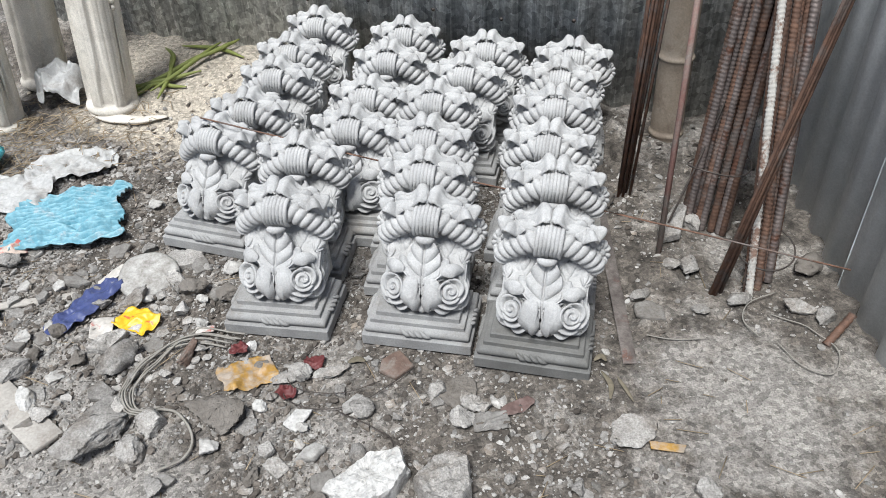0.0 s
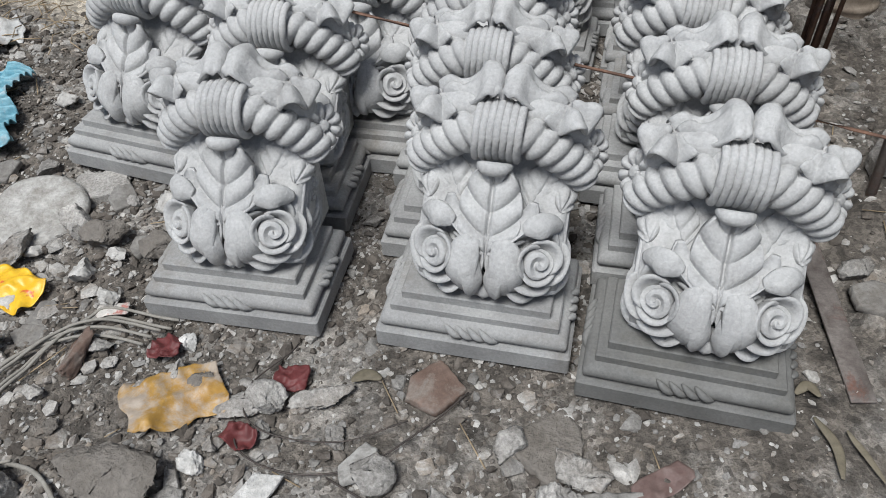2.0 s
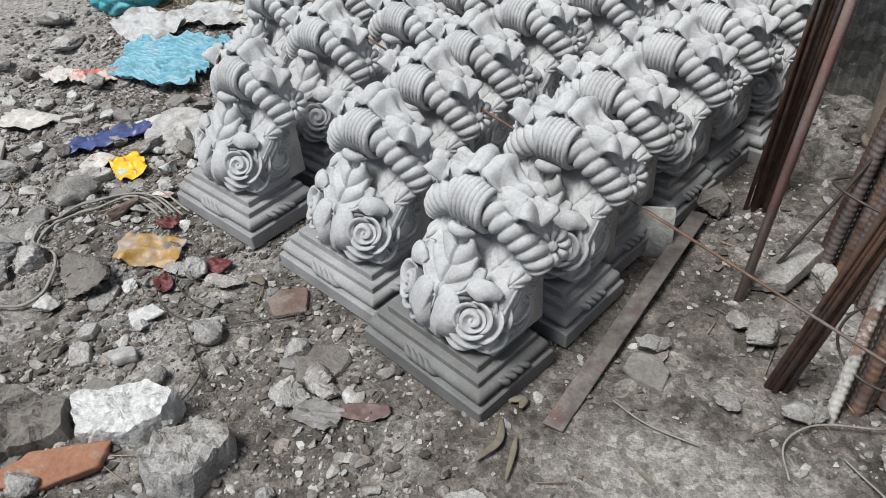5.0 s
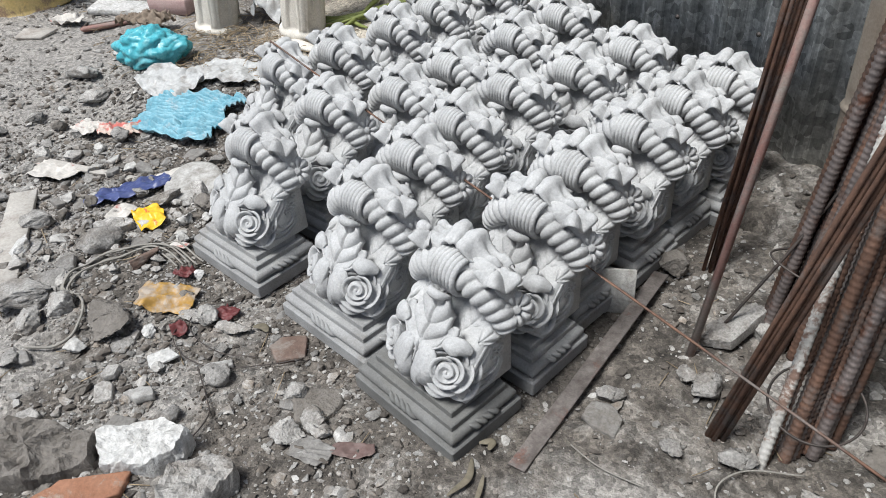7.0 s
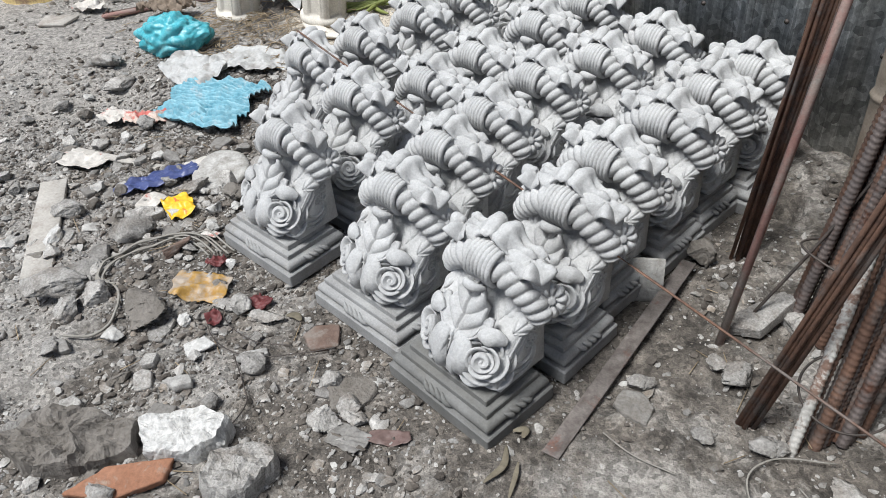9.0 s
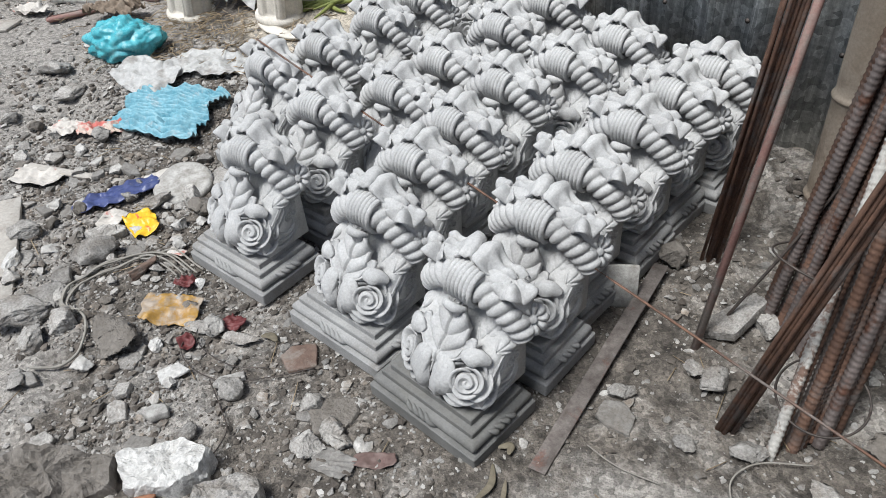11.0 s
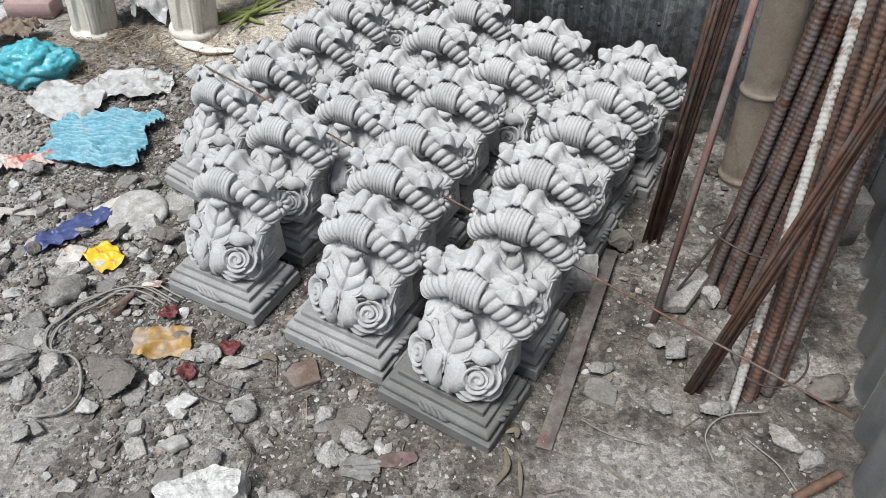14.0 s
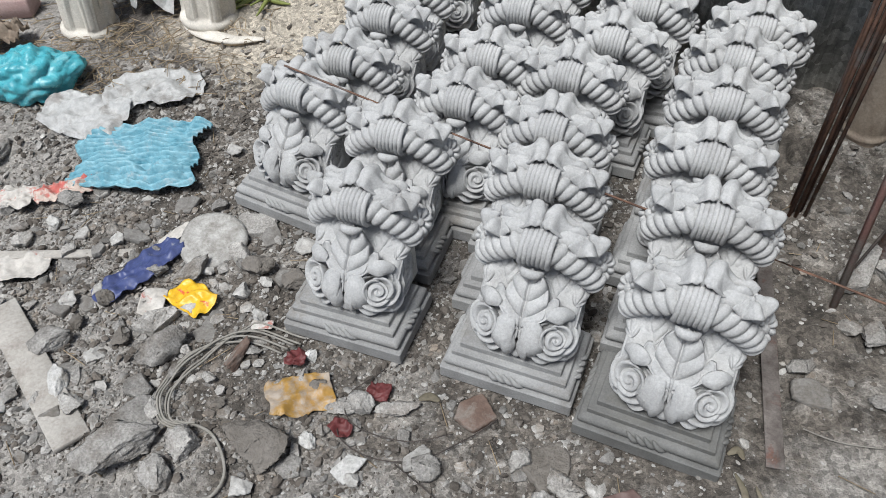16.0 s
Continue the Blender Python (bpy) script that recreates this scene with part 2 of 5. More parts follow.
BRICK_DULL = surface("dull_brick", (0.12, 0.078, 0.060), (0.19, 0.135, 0.110), 20, 0.92, bump=0.5, fine=150, c3=(0.22, 0.19, 0.165), scale3=16, low3=0.5, high3=0.62, deep=0.003)
CEMENT = surface("worn_cement", (0.15, 0.14, 0.128), (0.27, 0.26, 0.245), 22, 0.92, bump=0.5, fine=170, c3=(0.15, 0.135, 0.118), scale3=11, low3=0.5, high3=0.64, deep=0.003, grit=(0.7, 1.25))
PINK = surface("pink_spot", (0.45, 0.08, 0.12), (0.55, 0.14, 0.18), 60, 0.7, bump=0.1, fine=300, deep=0.001)


# ---- mesh helpers ----
def to_mesh(name, verts, faces, material, smooth=True):
    me = bpy.data.meshes.new(name)
    me.from_pydata([tuple(map(float, v)) for v in verts], [], [tuple(map(int, f)) for f in faces])
    me.materials.append(material)
    if smooth:
        me.polygons.foreach_set("use_smooth", [True] * len(me.polygons))
    me.update()
    return me


def piece(name, geo, material, parent=None, label="", smooth=True):
    """One mesh object from (verts, faces), under a thing or a part when one is given."""
    ob = new(name, to_mesh(name, geo[0], geo[1], material, smooth))
    if parent is not None:
        ob.parent = parent
    if label:
        tagged(ob, label)
    return ob


def thing(name, label, category, group="", kind="", m=None):
    ob = tagged(new(name), label, category, group, kind)
    if m is not None:
        ob.matrix_basis = m
    return ob


def join(*geos):
    verts, faces, k = [], [], 0
    for v, f in geos:
        verts.extend(map(tuple, v))
        faces.extend(tuple(i + k for i in q) for q in f)
        k += len(v)
    return verts, faces


def moved(geo, m):
    return [tuple(m @ Vector(v)) for v in geo[0]], geo[1]


def mirrored(geo):
    return [(-v[0], v[1], v[2]) for v in geo[0]], [tuple(reversed(f)) for f in geo[1]]


def grid_faces(nu, nv, closed_u=False):
    f = []
    for j in range(nv - 1):
        for i in range(nu - (0 if closed_u else 1)):
            i2 = (i + 1) % nu
            f.append((j * nu + i, j * nu + i2, (j + 1) * nu + i2, (j + 1) * nu + i))
    return f


def smooth_path(points, n):
    """n points on a smooth curve through the given ones."""
    p = np.array(points, float)
    p = np.vstack([2 * p[0] - p[1], p, 2 * p[-1] - p[-2]])
    out = []
    for s in np.linspace(0, len(points) - 1 - 1e-6, n):
        i, t = int(s) + 1, s - int(s)
        a, b, c, d = p[i - 1], p[i], p[i + 1], p[i + 2]
        out.append(0.5 * (2 * b + (c - a) * t + (2 * a - 5 * b + 4 * c - d) * t * t + (3 * b - a - 3 * c + d) * t ** 3))
    return np.array(out)


def sweep(path, section, n=14, up=(0, 0, 1)):
    """A closed section swept along a path; section(s, a) gives the two offsets (side, up) at share s and angle a."""
    path = np.array(path, float)
    k = len(path)
    tan = np.gradient(path, axis=0)
    tan /= np.linalg.norm(tan, axis=1)[:, None] + 1e-12
    verts = []
    u = np.array(up, float)
    for i in range(k):
        side = np.cross(tan[i], u)
        if np.linalg.norm(side) < 1e-3:
            side = np.cross(tan[i], (0.3, 1, 0.1))
        side /= np.linalg.norm(side)
        upv = np.cross(side, tan[i])
        for j in range(n):
            a = 2 * math.pi * j / n
            p, q = section(i / (k - 1), a)
            verts.append(path[i] + side * p + upv * q)
    faces = grid_faces(n, k, True)
    faces.append(tuple(range(n - 1, -1, -1)))
    faces.append(tuple((k - 1) * n + j for j in range(n)))
    return verts, faces


def tube(path, radius, n=8):
    return sweep(path, lambda s, a: (radius * math.cos(a), radius * math.sin(a)), n)


def taper(path, r, n=10, flat=1.0, ends=0.15, up=(0, 0, 1)):
    return sweep(path, lambda s, a: (r * (ends + (1 - ends) * math.sin(math.pi * min(max(s, 0.02), 0.98)) ** 0.6) * math.cos(a), flat * r * (ends + (1 - ends) * math.sin(math.pi * min(max(s, 0.02), 0.98)) ** 0.6) * math.sin(a)), n, up)


def slab(w, d, levels, corner=0.004):
    """A stack of rectangles (half-widths inset) with eased corners: levels of (inset, z). The front edge lies at y = 0."""
    rings, verts = [], []
    for inset, z in levels:
        x, y0, y1 = w / 2 - inset, inset, d - inset
        c = corner
        ring = []
        for cx, cy, a0 in ((x - c, y0 + c, -90), (x - c, y1 - c, 0), (-x + c, y1 - c, 90), (-x + c, y0 + c, 180)):
            for k in range(4):
                a = radians(a0 + 30 * k)
                ring.append((cx + c * math.cos(a), cy + c * math.sin(a), z))
        verts += ring
    n = 16
    faces = grid_faces(n, len(levels), True)
    faces.append(tuple(range(n - 1, -1, -1)))
    faces.append(tuple((len(levels) - 1) * n + j for j in range(n)))
    return verts, faces


def box(x0, x1, y0, y1, z0, z1, b=0.003):
    x, y = (x0 + x1) / 2, (y0 + y1) / 2
    v, f = slab(x1 - x0, y1 - y0, [(b, z0), (0, z0 + b), (0, z1 - b), (b, z1)], max(b, 0.001))
    return [(p[0] + x, p[1] + y0, p[2]) for p in v], f


def hash_noise(x, y, seed=0):
    """Smooth value noise on arrays."""
    xi, yi = np.floor(x).astype(np.int64), np.floor(y).astype(np.int64)
    fx, fy = x - xi, y - yi
    fx, fy = fx * fx * (3 - 2 * fx), fy * fy * (3 - 2 * fy)

    def h(a, b):
        k = (a * 374761393 + b * 668265263 + seed * 974711) & 0x7FFFFFFF
        k = ((k ^ (k >> 13)) * 1274126177) & 0x7FFFFFFF
        return ((k ^ (k >> 16)) & 0xFFFF) / 65535.0

    return (h(xi, yi) * (1 - fx) + h(xi + 1, yi) * fx) * (1 - fy) + (h(xi, yi + 1) * (1 - fx) + h(xi + 1, yi + 1) * fx) * fy - 0.5


# ---- ground ----
CORNER = (1.125, 2.545)
BACK_DIR = (-0.935, 0.355)
RIGHT_DIR = (-0.075, -0.997)
HOLE = (0.636, 2.462)


def step01(v):
    v = np.clip(v, 0, 1)
    return v * v * (3 - 2 * v)


def ground_height(x, y):
    x, y = np.asarray(x, float), np.asarray(y, float)
    near = step01((6 - np.hypot(x, y - 2)) / 3)
    to_back = (x - CORNER[0]) * -0.355 + (y - CORNER[1]) * -0.935
    sand = step01((0.75 - to_back) / 0.75) * step01((0.1 - x) / 0.7) * step01((x + 2.2) / 0.6)
    corner_heap = step01((0.5 - to_back) / 0.5) * step01((x - 0.3) / 0.4) * 0.05
    dip = step01((-0.6 - x) / 0.25) * step01((x + 2.0) / 0.5) * step01((2.45 - y) / 0.4)
    h = 0.11 * sand + corner_heap - 0.036 * dip
    smooth = step01((0.42 - np.hypot((x - 0.72) / 1.0, (y - 1.40) / 0.75)) / 0.2)
    path_left = step01((0.5 - np.abs((x + 2.3) * 0.5 + (y - 2.4) * -0.85)) / 0.3)
    rough = (1 - 0.8 * smooth) * (1 - 0.5 * path_left)
    h = h + near * (0.03 * hash_noise(x * 2.1, y * 2.1, 1) + 0.022 * rough * hash_noise(x * 7, y * 7, 2))
    h = h + near * rough * (0.014 * hash_noise(x * 19, y * 19, 3) + 0.009 * hash_noise(x * 43, y * 43, 4) + 0.005 * hash_noise(x * 90, y * 90, 5))
    keep = step01((0.9 - np.hypot((x + 0.05) / 0.8, (y - 2.1) / 1.0)) / 0.25)
    h = h * (1 - 0.75 * keep) - 0.013 * keep
    hole = np.exp(-((((x - HOLE[0]) / 0.036) ** 2 + ((y - HOLE[1]) / 0.042) ** 2) ** 4))
    return h - 0.34 * hole


def axis(lo, hi, step, far):
    inner = np.arange(lo, hi, step)
    out = [hi + step * (1.22 ** k - 1) * 4 for k in range(1, 60)]
    out = [v for v in out if v < far]
    inn = [lo - step * (1.22 ** k - 1) * 4 for k in range(1, 60)]
    inn = [v for v in inn if v > -far]
    return np.array(sorted(inn) + list(inner) + out)


def build_ground():
    xs, ys = axis(-2.8, 1.25, 0.0095, 400), axis(0.85, 3.7, 0.0095, 400)
    gx, gy = np.meshgrid(xs, ys)
    z = ground_height(gx.ravel(), gy.ravel())
    verts = np.column_stack([gx.ravel(), gy.ravel(), z])
    nx, ny = len(xs), len(ys)
    i = np.arange(nx * ny).reshape(ny, nx)
    faces = np.column_stack([i[:-1, :-1].ravel(), i[:-1, 1:].ravel(), i[1:, 1:].ravel(), i[1:, :-1].ravel()])
    me = bpy.data.meshes.new("ground")
    me.from_pydata(verts.tolist(), [], faces.tolist())
    me.materials.append(SOIL)
    me.polygons.foreach_set("use_smooth", [True] * len(me.polygons))
    tagged(new("ground", me), "grey-brown trodden soil strewn with cement dust and rubble", "ground", kind="structure")


build_ground()


def gz(x, y):
    return float(ground_height(np.array([x]), np.array([y]))[0])


# ---- fence of corrugated sheets ----
def corrugated(length, height, pitch=0.128, depth=0.026):
    n = int(length / pitch * 14)
    pts = []
    for k in range(n + 1):
        s = length * k / n
        c = math.cos(2 * math.pi * s / pitch)
        pts.append((s, depth / 2 * math.copysign(abs(c) ** 0.55, c)))
    verts, faces = [], []
    for off in (0.0, 0.0012):
        for z in (0.0, height * 0.5, height):
            verts += [(s, d + off, z) for s, d in pts]
    m = n + 1
    for layer in (0, 1):
        for r in (0, 1):
            for k in range(n):
                a = (layer * 3 + r) * m + k
                q = (a, a + 1, a + m + 1, a + m)
                faces.append(q if layer == 0 else tuple(reversed(q)))
    for k in range(n):
        faces.append((k, 3 * m + k, 3 * m + k + 1, k + 1))
    return verts, faces


def screw_cap():
    v, f = [], []
    for r, h in ((0.007, 0), (0.007, 0.0015), (0.004, 0.002), (0.0035, 0.004)):
        v += [(r * math.cos(a), -h, r * math.sin(a)) for a in np.linspace(0, 2 * math.pi, 10, endpoint=False)]
    f = grid_faces(10, 4, True) + [tuple(30 + k for k in range(10))]
    return v, f


CAP = screw_cap()


def fence(name, start, direction, count, material, label, width=0.77, height=2.3, sunk=0.06, screws=()):
    wall = thing(name, label, "fence", kind="structure")
    ang = math.degrees(math.atan2(direction[1], direction[0]))
    for k in range(count):
        sheet = piece("corrugated_sheet", corrugated(width + 0.05, height), material, wall)
        x, y = start[0] + direction[0] * width * k, start[1] + direction[1] * width * k
        lift = random.uniform(-0.03, 0.02)
        sheet.matrix_basis = pose(x, y, -sunk + lift, random.uniform(-0.6, 0.6), random.uniform(-0.5, 0.5), ang + (0.25 if k % 2 else -0.1))
    for s, z in screws:
        cap = piece("screw_cap", CAP, WIRE, wall)
        x, y = start[0] + direction[0] * s, start[1] + direction[1] * s
        cap.matrix_basis = pose(x - direction[1] * 0.012, y + direction[0] * 0.012, z, 0, 0, ang + 180)
    return wall


fence("wall_back", CORNER, BACK_DIR, 4, ZINC_OLD, "weathered grey corrugated zinc fence streaked with rust and lime",
      screws=[(0.16 + 0.128 * k * 2, 0.33 + 0.01 * (k % 3)) for k in range(12)])
fence("wall_right", (CORNER[0] + 0.02, CORNER[1] + 0.05), RIGHT_DIR, 2, ZINC, "blue-grey galvanised corrugated sheet fence with water spots",
      screws=[(0.5, 0.12), (0.76, 0.11), (1.0, 0.10)])


# ---- cast corbels ----
W, D = 0.280, 0.184
BASE_TOP = 0.090
LIFT = 0.018
FLANK = 0.097


def wound_heart(radius, turns=1.7, rings=30, around=60, deep=0.55):
    """The closed heart of a rose: a dome wound by one rising petal edge with a deep furrow behind it; it faces +z."""
    verts = [(0, 0, radius * 0.95)]
    for r in range(1, rings + 1):
        q = r / rings
        for k in range(around):
            a = 2 * math.pi * k / around
            ph = (turns * q ** 0.9 - a / (2 * math.pi)) % 1.0
            ridge = min(1.0, (1 - ph) / 0.16) ** 0.7 * min(1.0, 0.15 + ph / 0.55)
            dome = math.sqrt(max(0.0, 1 - (0.92 * q) ** 2))
            z = radius * (0.70 * dome + deep * ridge * (0.55 + 0.45 * q) - 0.25)
            rr = radius * q * (1 + 0.07 * ridge + 0.04 * math.sin(3 * a + 2) * q)
            verts.append((rr * math.cos(a), rr * math.sin(a), z))
    for k in range(around):
        a = 2 * math.pi * k / around
        verts.append((radius * 0.9 * math.cos(a), radius * 0.9 * math.sin(a), -radius * 0.8))
    faces = [(0, 1 + k, 1 + (k + 1) % around) for k in range(around)]
    for r in range(rings):
        o = 1 + r * around
        faces += [(o + k, o + around + k, o + around + (k + 1) % around, o + (k + 1) % around) for k in range(around)]
    return verts, faces


def cloth(surf, nu, nv, thick, rim_round=8):
    """A soft thick sheet over a surface function of (u, v) in 0..1, rounded at its edges."""
    p = np.array([[surf(i / (nu - 1), j / (nv - 1)) for i in range(nu)] for j in range(nv)], float)
    du, dv = np.gradient(p, axis=1), np.gradient(p, axis=0)
    n = np.cross(du, dv)
    n /= np.maximum(np.linalg.norm(n, axis=2), 1e-9)[:, :, None]
    eu = 1 - np.abs(np.linspace(-1, 1, nu)) ** rim_round
    ev = 1 - np.abs(np.linspace(-1, 1, nv)) ** rim_round
    t = thick * 0.5 * (0.22 + 0.78 * np.sqrt(np.maximum(0, np.outer(ev, eu))))[:, :, None]
    verts = [tuple(q) for q in (p + n * t).reshape(-1, 3)] + [tuple(q) for q in (p - n * t).reshape(-1, 3)]
    k = nu * nv
    f = grid_faces(nu, nv)
    f2 = [tuple(reversed([v + k for v in q])) for q in f]
    rim = list(range(nu)) + [j * nu + nu - 1 for j in range(1, nv)] + [(nv - 1) * nu + i for i in range(nu - 2, -1, -1)] + [j * nu for j in range(nv - 2, 0, -1)]
    return verts, f + f2 + [(rim[a], rim[a - 1], rim[a - 1] + k, rim[a] + k) for a in range(len(rim))]


def rose_petal(inner, reach, turn, span, low, high, seed):
    """One open petal: a cupped wall that leans out from the heart to a thick rolled rim, one flank over the next."""
    def surf(u, v):
        w = 2 * u - 1
        a = radians(turn + span / 2 * w)
        shape = 1 - 0.20 * abs(w) ** 2.6 + 0.03 * math.sin(4 * w + seed)
        lip = max(0.0, (v - 0.66) / 0.34)
        r = inner + (reach * shape - inner) * v ** 0.75 + reach * 0.085 * w + 0.0012 * lip ** 2
        z = low + (high - low) * v ** 1.15 - 0.0035 * lip ** 2 - 0.0100 * abs(w) ** 2.5 * v
        return r * math.cos(a), r * math.sin(a), z

    return cloth(surf, 17, 9, 0.0062, 4)


def rose_parts(radius):
    """An open rose facing +z: a wound heart in three rings of lapping petals."""
    heart = join(wound_heart(radius * 0.36, 1.35), moved(wound_heart(radius * 0.86, 1.0, 8, 30, 0.0), pose(0, 0, -radius * 0.62)))
    petals = []
    for n, inner, reach, low, high, off in ((3, 0.30, 0.56, -0.20, 0.34, 20), (4, 0.46, 0.82, -0.42, 0.14, 65), (5, 0.60, 1.10, -0.70, -0.18, 10)):
        for k in range(n):
            petals.append(rose_petal(radius * inner, radius * reach * (1 + 0.05 * math.sin(2.3 * k + off)), off + 360 / n * k + 6 * math.sin(2.1 * k), 360 / n * 1.30, radius * low, radius * (high + 0.05 * math.sin(k * 1.7 + off)), k + off))
    return heart, petals


def rosette_geo(radius=0.030, petals=9, rings=14, around=90):
    verts = [(0, 0, radius * 0.40)]
    for r in range(1, rings + 1):
        q = r / rings
        for k in range(around):
            a = 2 * math.pi * k / around
            lob = abs(math.cos(petals * a / 2)) ** 0.45
            if q < 0.27:
                z, rr = radius * (0.42 - 1.1 * q * q), radius * q
            else:
                z = radius * (0.06 + 0.40 * lob * math.sin(math.pi * min(1, (q - 0.2) / 0.85)) ** 0.8)
                rr = radius * q * (0.80 + 0.2 * lob)
            verts.append((rr * math.cos(a), rr * math.sin(a), z))
    for k in range(around):
        a = 2 * math.pi * k / around
        verts.append((radius * 0.8 * math.cos(a), radius * 0.8 * math.sin(a), -radius * 0.7))
    faces = [(0, 1 + k, 1 + (k + 1) % around) for k in range(around)]
    for r in range(rings):
        o = 1 + r * around
        faces += [(o + k, o + around + k, o + around + (k + 1) % around, o + (k + 1) % around) for k in range(around)]
    return verts, faces


def leaf_geo(spine, width, cup=0.25, veins=5, nu=25, nv=30, thick=0.008, shape=0.75, normal=(0, -1, 0.3), blunt=0.75, groove=0.006):
    """A leaf along a spine with lobes that swell between curved veins; normal: the way its face looks."""
    path = smooth_path(spine, nv)
    tan = np.gradient(path, axis=0)
    tan /= np.linalg.norm(tan, axis=1)[:, None]
    verts = []
    nrm0 = np.array(normal, float)
    for layer in (0, 1):
        for j in range(nv):
            s = j / (nv - 1)
            side = np.cross(tan[j], nrm0)
            side /= np.linalg.norm(side)
            nn = np.cross(side, tan[j])
            half = width * (math.sin(math.pi * min(0.985, max(0.03, s ** shape))) ** blunt)
            for i in range(nu):
                u = 2 * i / (nu - 1) - 1
                ph = (s * veins - abs(u) ** 1.4 * 0.9) % 1.0
                swell = math.sin(math.pi * ph) ** 0.55
                z = -cup * half * u * u + groove * (swell - 0.5) * (0.4 + 0.6 * abs(u)) - 0.55 * groove * math.exp(-(u / 0.07) ** 2)
                edge = 1 + 0.07 * (swell - 0.5)
                verts.append(path[j] + side * half * u * edge + nn * (z - layer * thick))
    f = grid_faces(nu, nv)
    k = nu * nv
    f2 = [tuple(reversed([i + k for i in q])) for q in f]
    rim = [i for i in range(nu)] + [j * nu + nu - 1 for j in range(1, nv)] + [(nv - 1) * nu + i for i in range(nu - 2, -1, -1)] + [j * nu for j in range(nv - 2, 0, -1)]
    walls = [(rim[a], rim[a - 1], rim[a - 1] + k, rim[a] + k) for a in range(len(rim))]
    return verts, f + f2 + walls


ROPE_Y, ROPE_Z = 0.147, 0.276


def rope_geo():
    """Half of the swag: a twisted rope that swings down to one side and thins out."""
    path = smooth_path([(0.0, ROPE_Y, ROPE_Z), (0.040, ROPE_Y + 0.000, ROPE_Z - 0.006), (0.074, ROPE_Y + 0.004, ROPE_Z - 0.024), (0.100, ROPE_Y + 0.012, ROPE_Z - 0.048), (0.118, ROPE_Y + 0.020, ROPE_Z - 0.076)], 130)

    def section(s, a):
        r = 0.0275 - 0.0030 * s - 0.013 * max(0, (s - 0.90) / 0.10) ** 2
        ph = (8.0 * s - 2 * a / (2 * math.pi)) % 1.0
        r *= 0.68 + 0.34 * math.sin(math.pi * ph) ** 0.55
        return r * math.cos(a), r * math.sin(a)

    return sweep(path, section, 24, (0, -0.3, 1))


def bow_loop():
    """One loop of the bow: a broad tongue over the wrapping, creased along its crest, that sinks outwards into a hollow."""
    path = smooth_path([(0.001, 0, 0.288), (0.002, 0, 0.316), (0.009, 0, 0.336), (0.021, 0, 0.337), (0.031, 0, 0.321), (0.042, 0, 0.308), (0.056, 0, 0.302), (0.070, 0, 0.306), (0.084, 0, 0.296)], 49)

    def surf(u, v):
        q = path[int(round(u * 48))]
        w = 2 * v - 1
        crown = math.exp(-((u - 0.32) / 0.18) ** 2)
        half = 0.026 + 0.006 * crown - 0.006 * u
        hem = 0.007 * math.sin(8 * u + 0.6) * max(0.0, -w)
        y = 0.176 + half * w + 0.006 * u + hem
        crease = 0.0050 * math.exp(-((u - 0.30) / 0.05) ** 2) * (0.4 + 0.6 * max(0.0, -w))
        z = q[2] + 0.008 * w * (1 - 0.4 * u) - 0.005 * crown * max(0.0, -w) ** 2 - 0.010 * max(0.0, w) ** 2 - crease + 0.0095 * math.sin(6 * w + 3 * u) * (1 - crown)
        x = q[0] * (1 + 0.12 * w) + 0.003 * w * crown
        return x, y, z

    return cloth(surf, 49, 19, 0.0095, 4)


def ruffle(cx, cy, cz, size, flutes, phase, fall, thick=0.0085):
    """The loose end of the ribbon: crumpled into deep flutes with blunt lobes, over the shoulder."""
    def surf(u, v):
        a = radians(-125 + 200 * u)
        w = flutes * 2 * math.pi * u + phase + 0.9 * math.sin(3.1 * u + phase)
        lobe = 0.5 + 0.5 * math.cos(w)
        r = size * (0.18 + 0.82 * v) * (0.78 + 0.36 * lobe * v + 0.08 * math.sin(5 * u + phase))
        x = cx + r * math.cos(a) * 0.95
        y = cy + r * math.sin(a) * 0.85
        z = cz + 0.50 * size * (lobe - 0.45) * (0.25 + 0.85 * v) - fall * v * v * (0.45 + 0.55 * max(0.0, math.cos(a))) + 0.05 * size * math.sin(9 * v + w * 0.5)
        return x, y, z

    return cloth(surf, 76, 15, thick, 4)


BODY_PROFILE = smooth_path([(0.064, 0.071), (0.054, 0.098), (0.060, 0.125), (0.082, 0.155), (0.106, 0.180), (0.134, 0.202), (0.158, 0.230), (0.166, 0.262), (0.166, 0.284), (0.172, 0.292), (0.188, 0.284)], 44)


def body_geo():
    """The block behind the ornament: a console profile drawn out over its width, with eased front edges."""
    verts, n = [], len(BODY_PROFILE)
    us = np.linspace(-1, 1, 21)
    for y, z in BODY_PROFILE:
        for u in us:
            c = abs(u) ** 14
            verts.append((u * FLANK, y + 0.004 * c, z - 0.003 * c * float(z > 0.2)))
    m = len(us)
    faces = grid_faces(m, n)
    back = len(verts)
    for y, z in BODY_PROFILE:
        verts.append((-FLANK, 0.188, z))
        verts.append((FLANK, 0.188, z))
    for j in range(n - 1):
        faces.append((j * m, (j + 1) * m, back + 2 * (j + 1), back + 2 * j))
        faces.append(((j + 1) * m + m - 1, j * m + m - 1, back + 2 * j + 1, back + 2 * (j + 1) + 1))
        faces.append((back + 2 * j, back + 2 * (j + 1), back + 2 * (j + 1) + 1, back + 2 * j + 1))
    return verts, faces


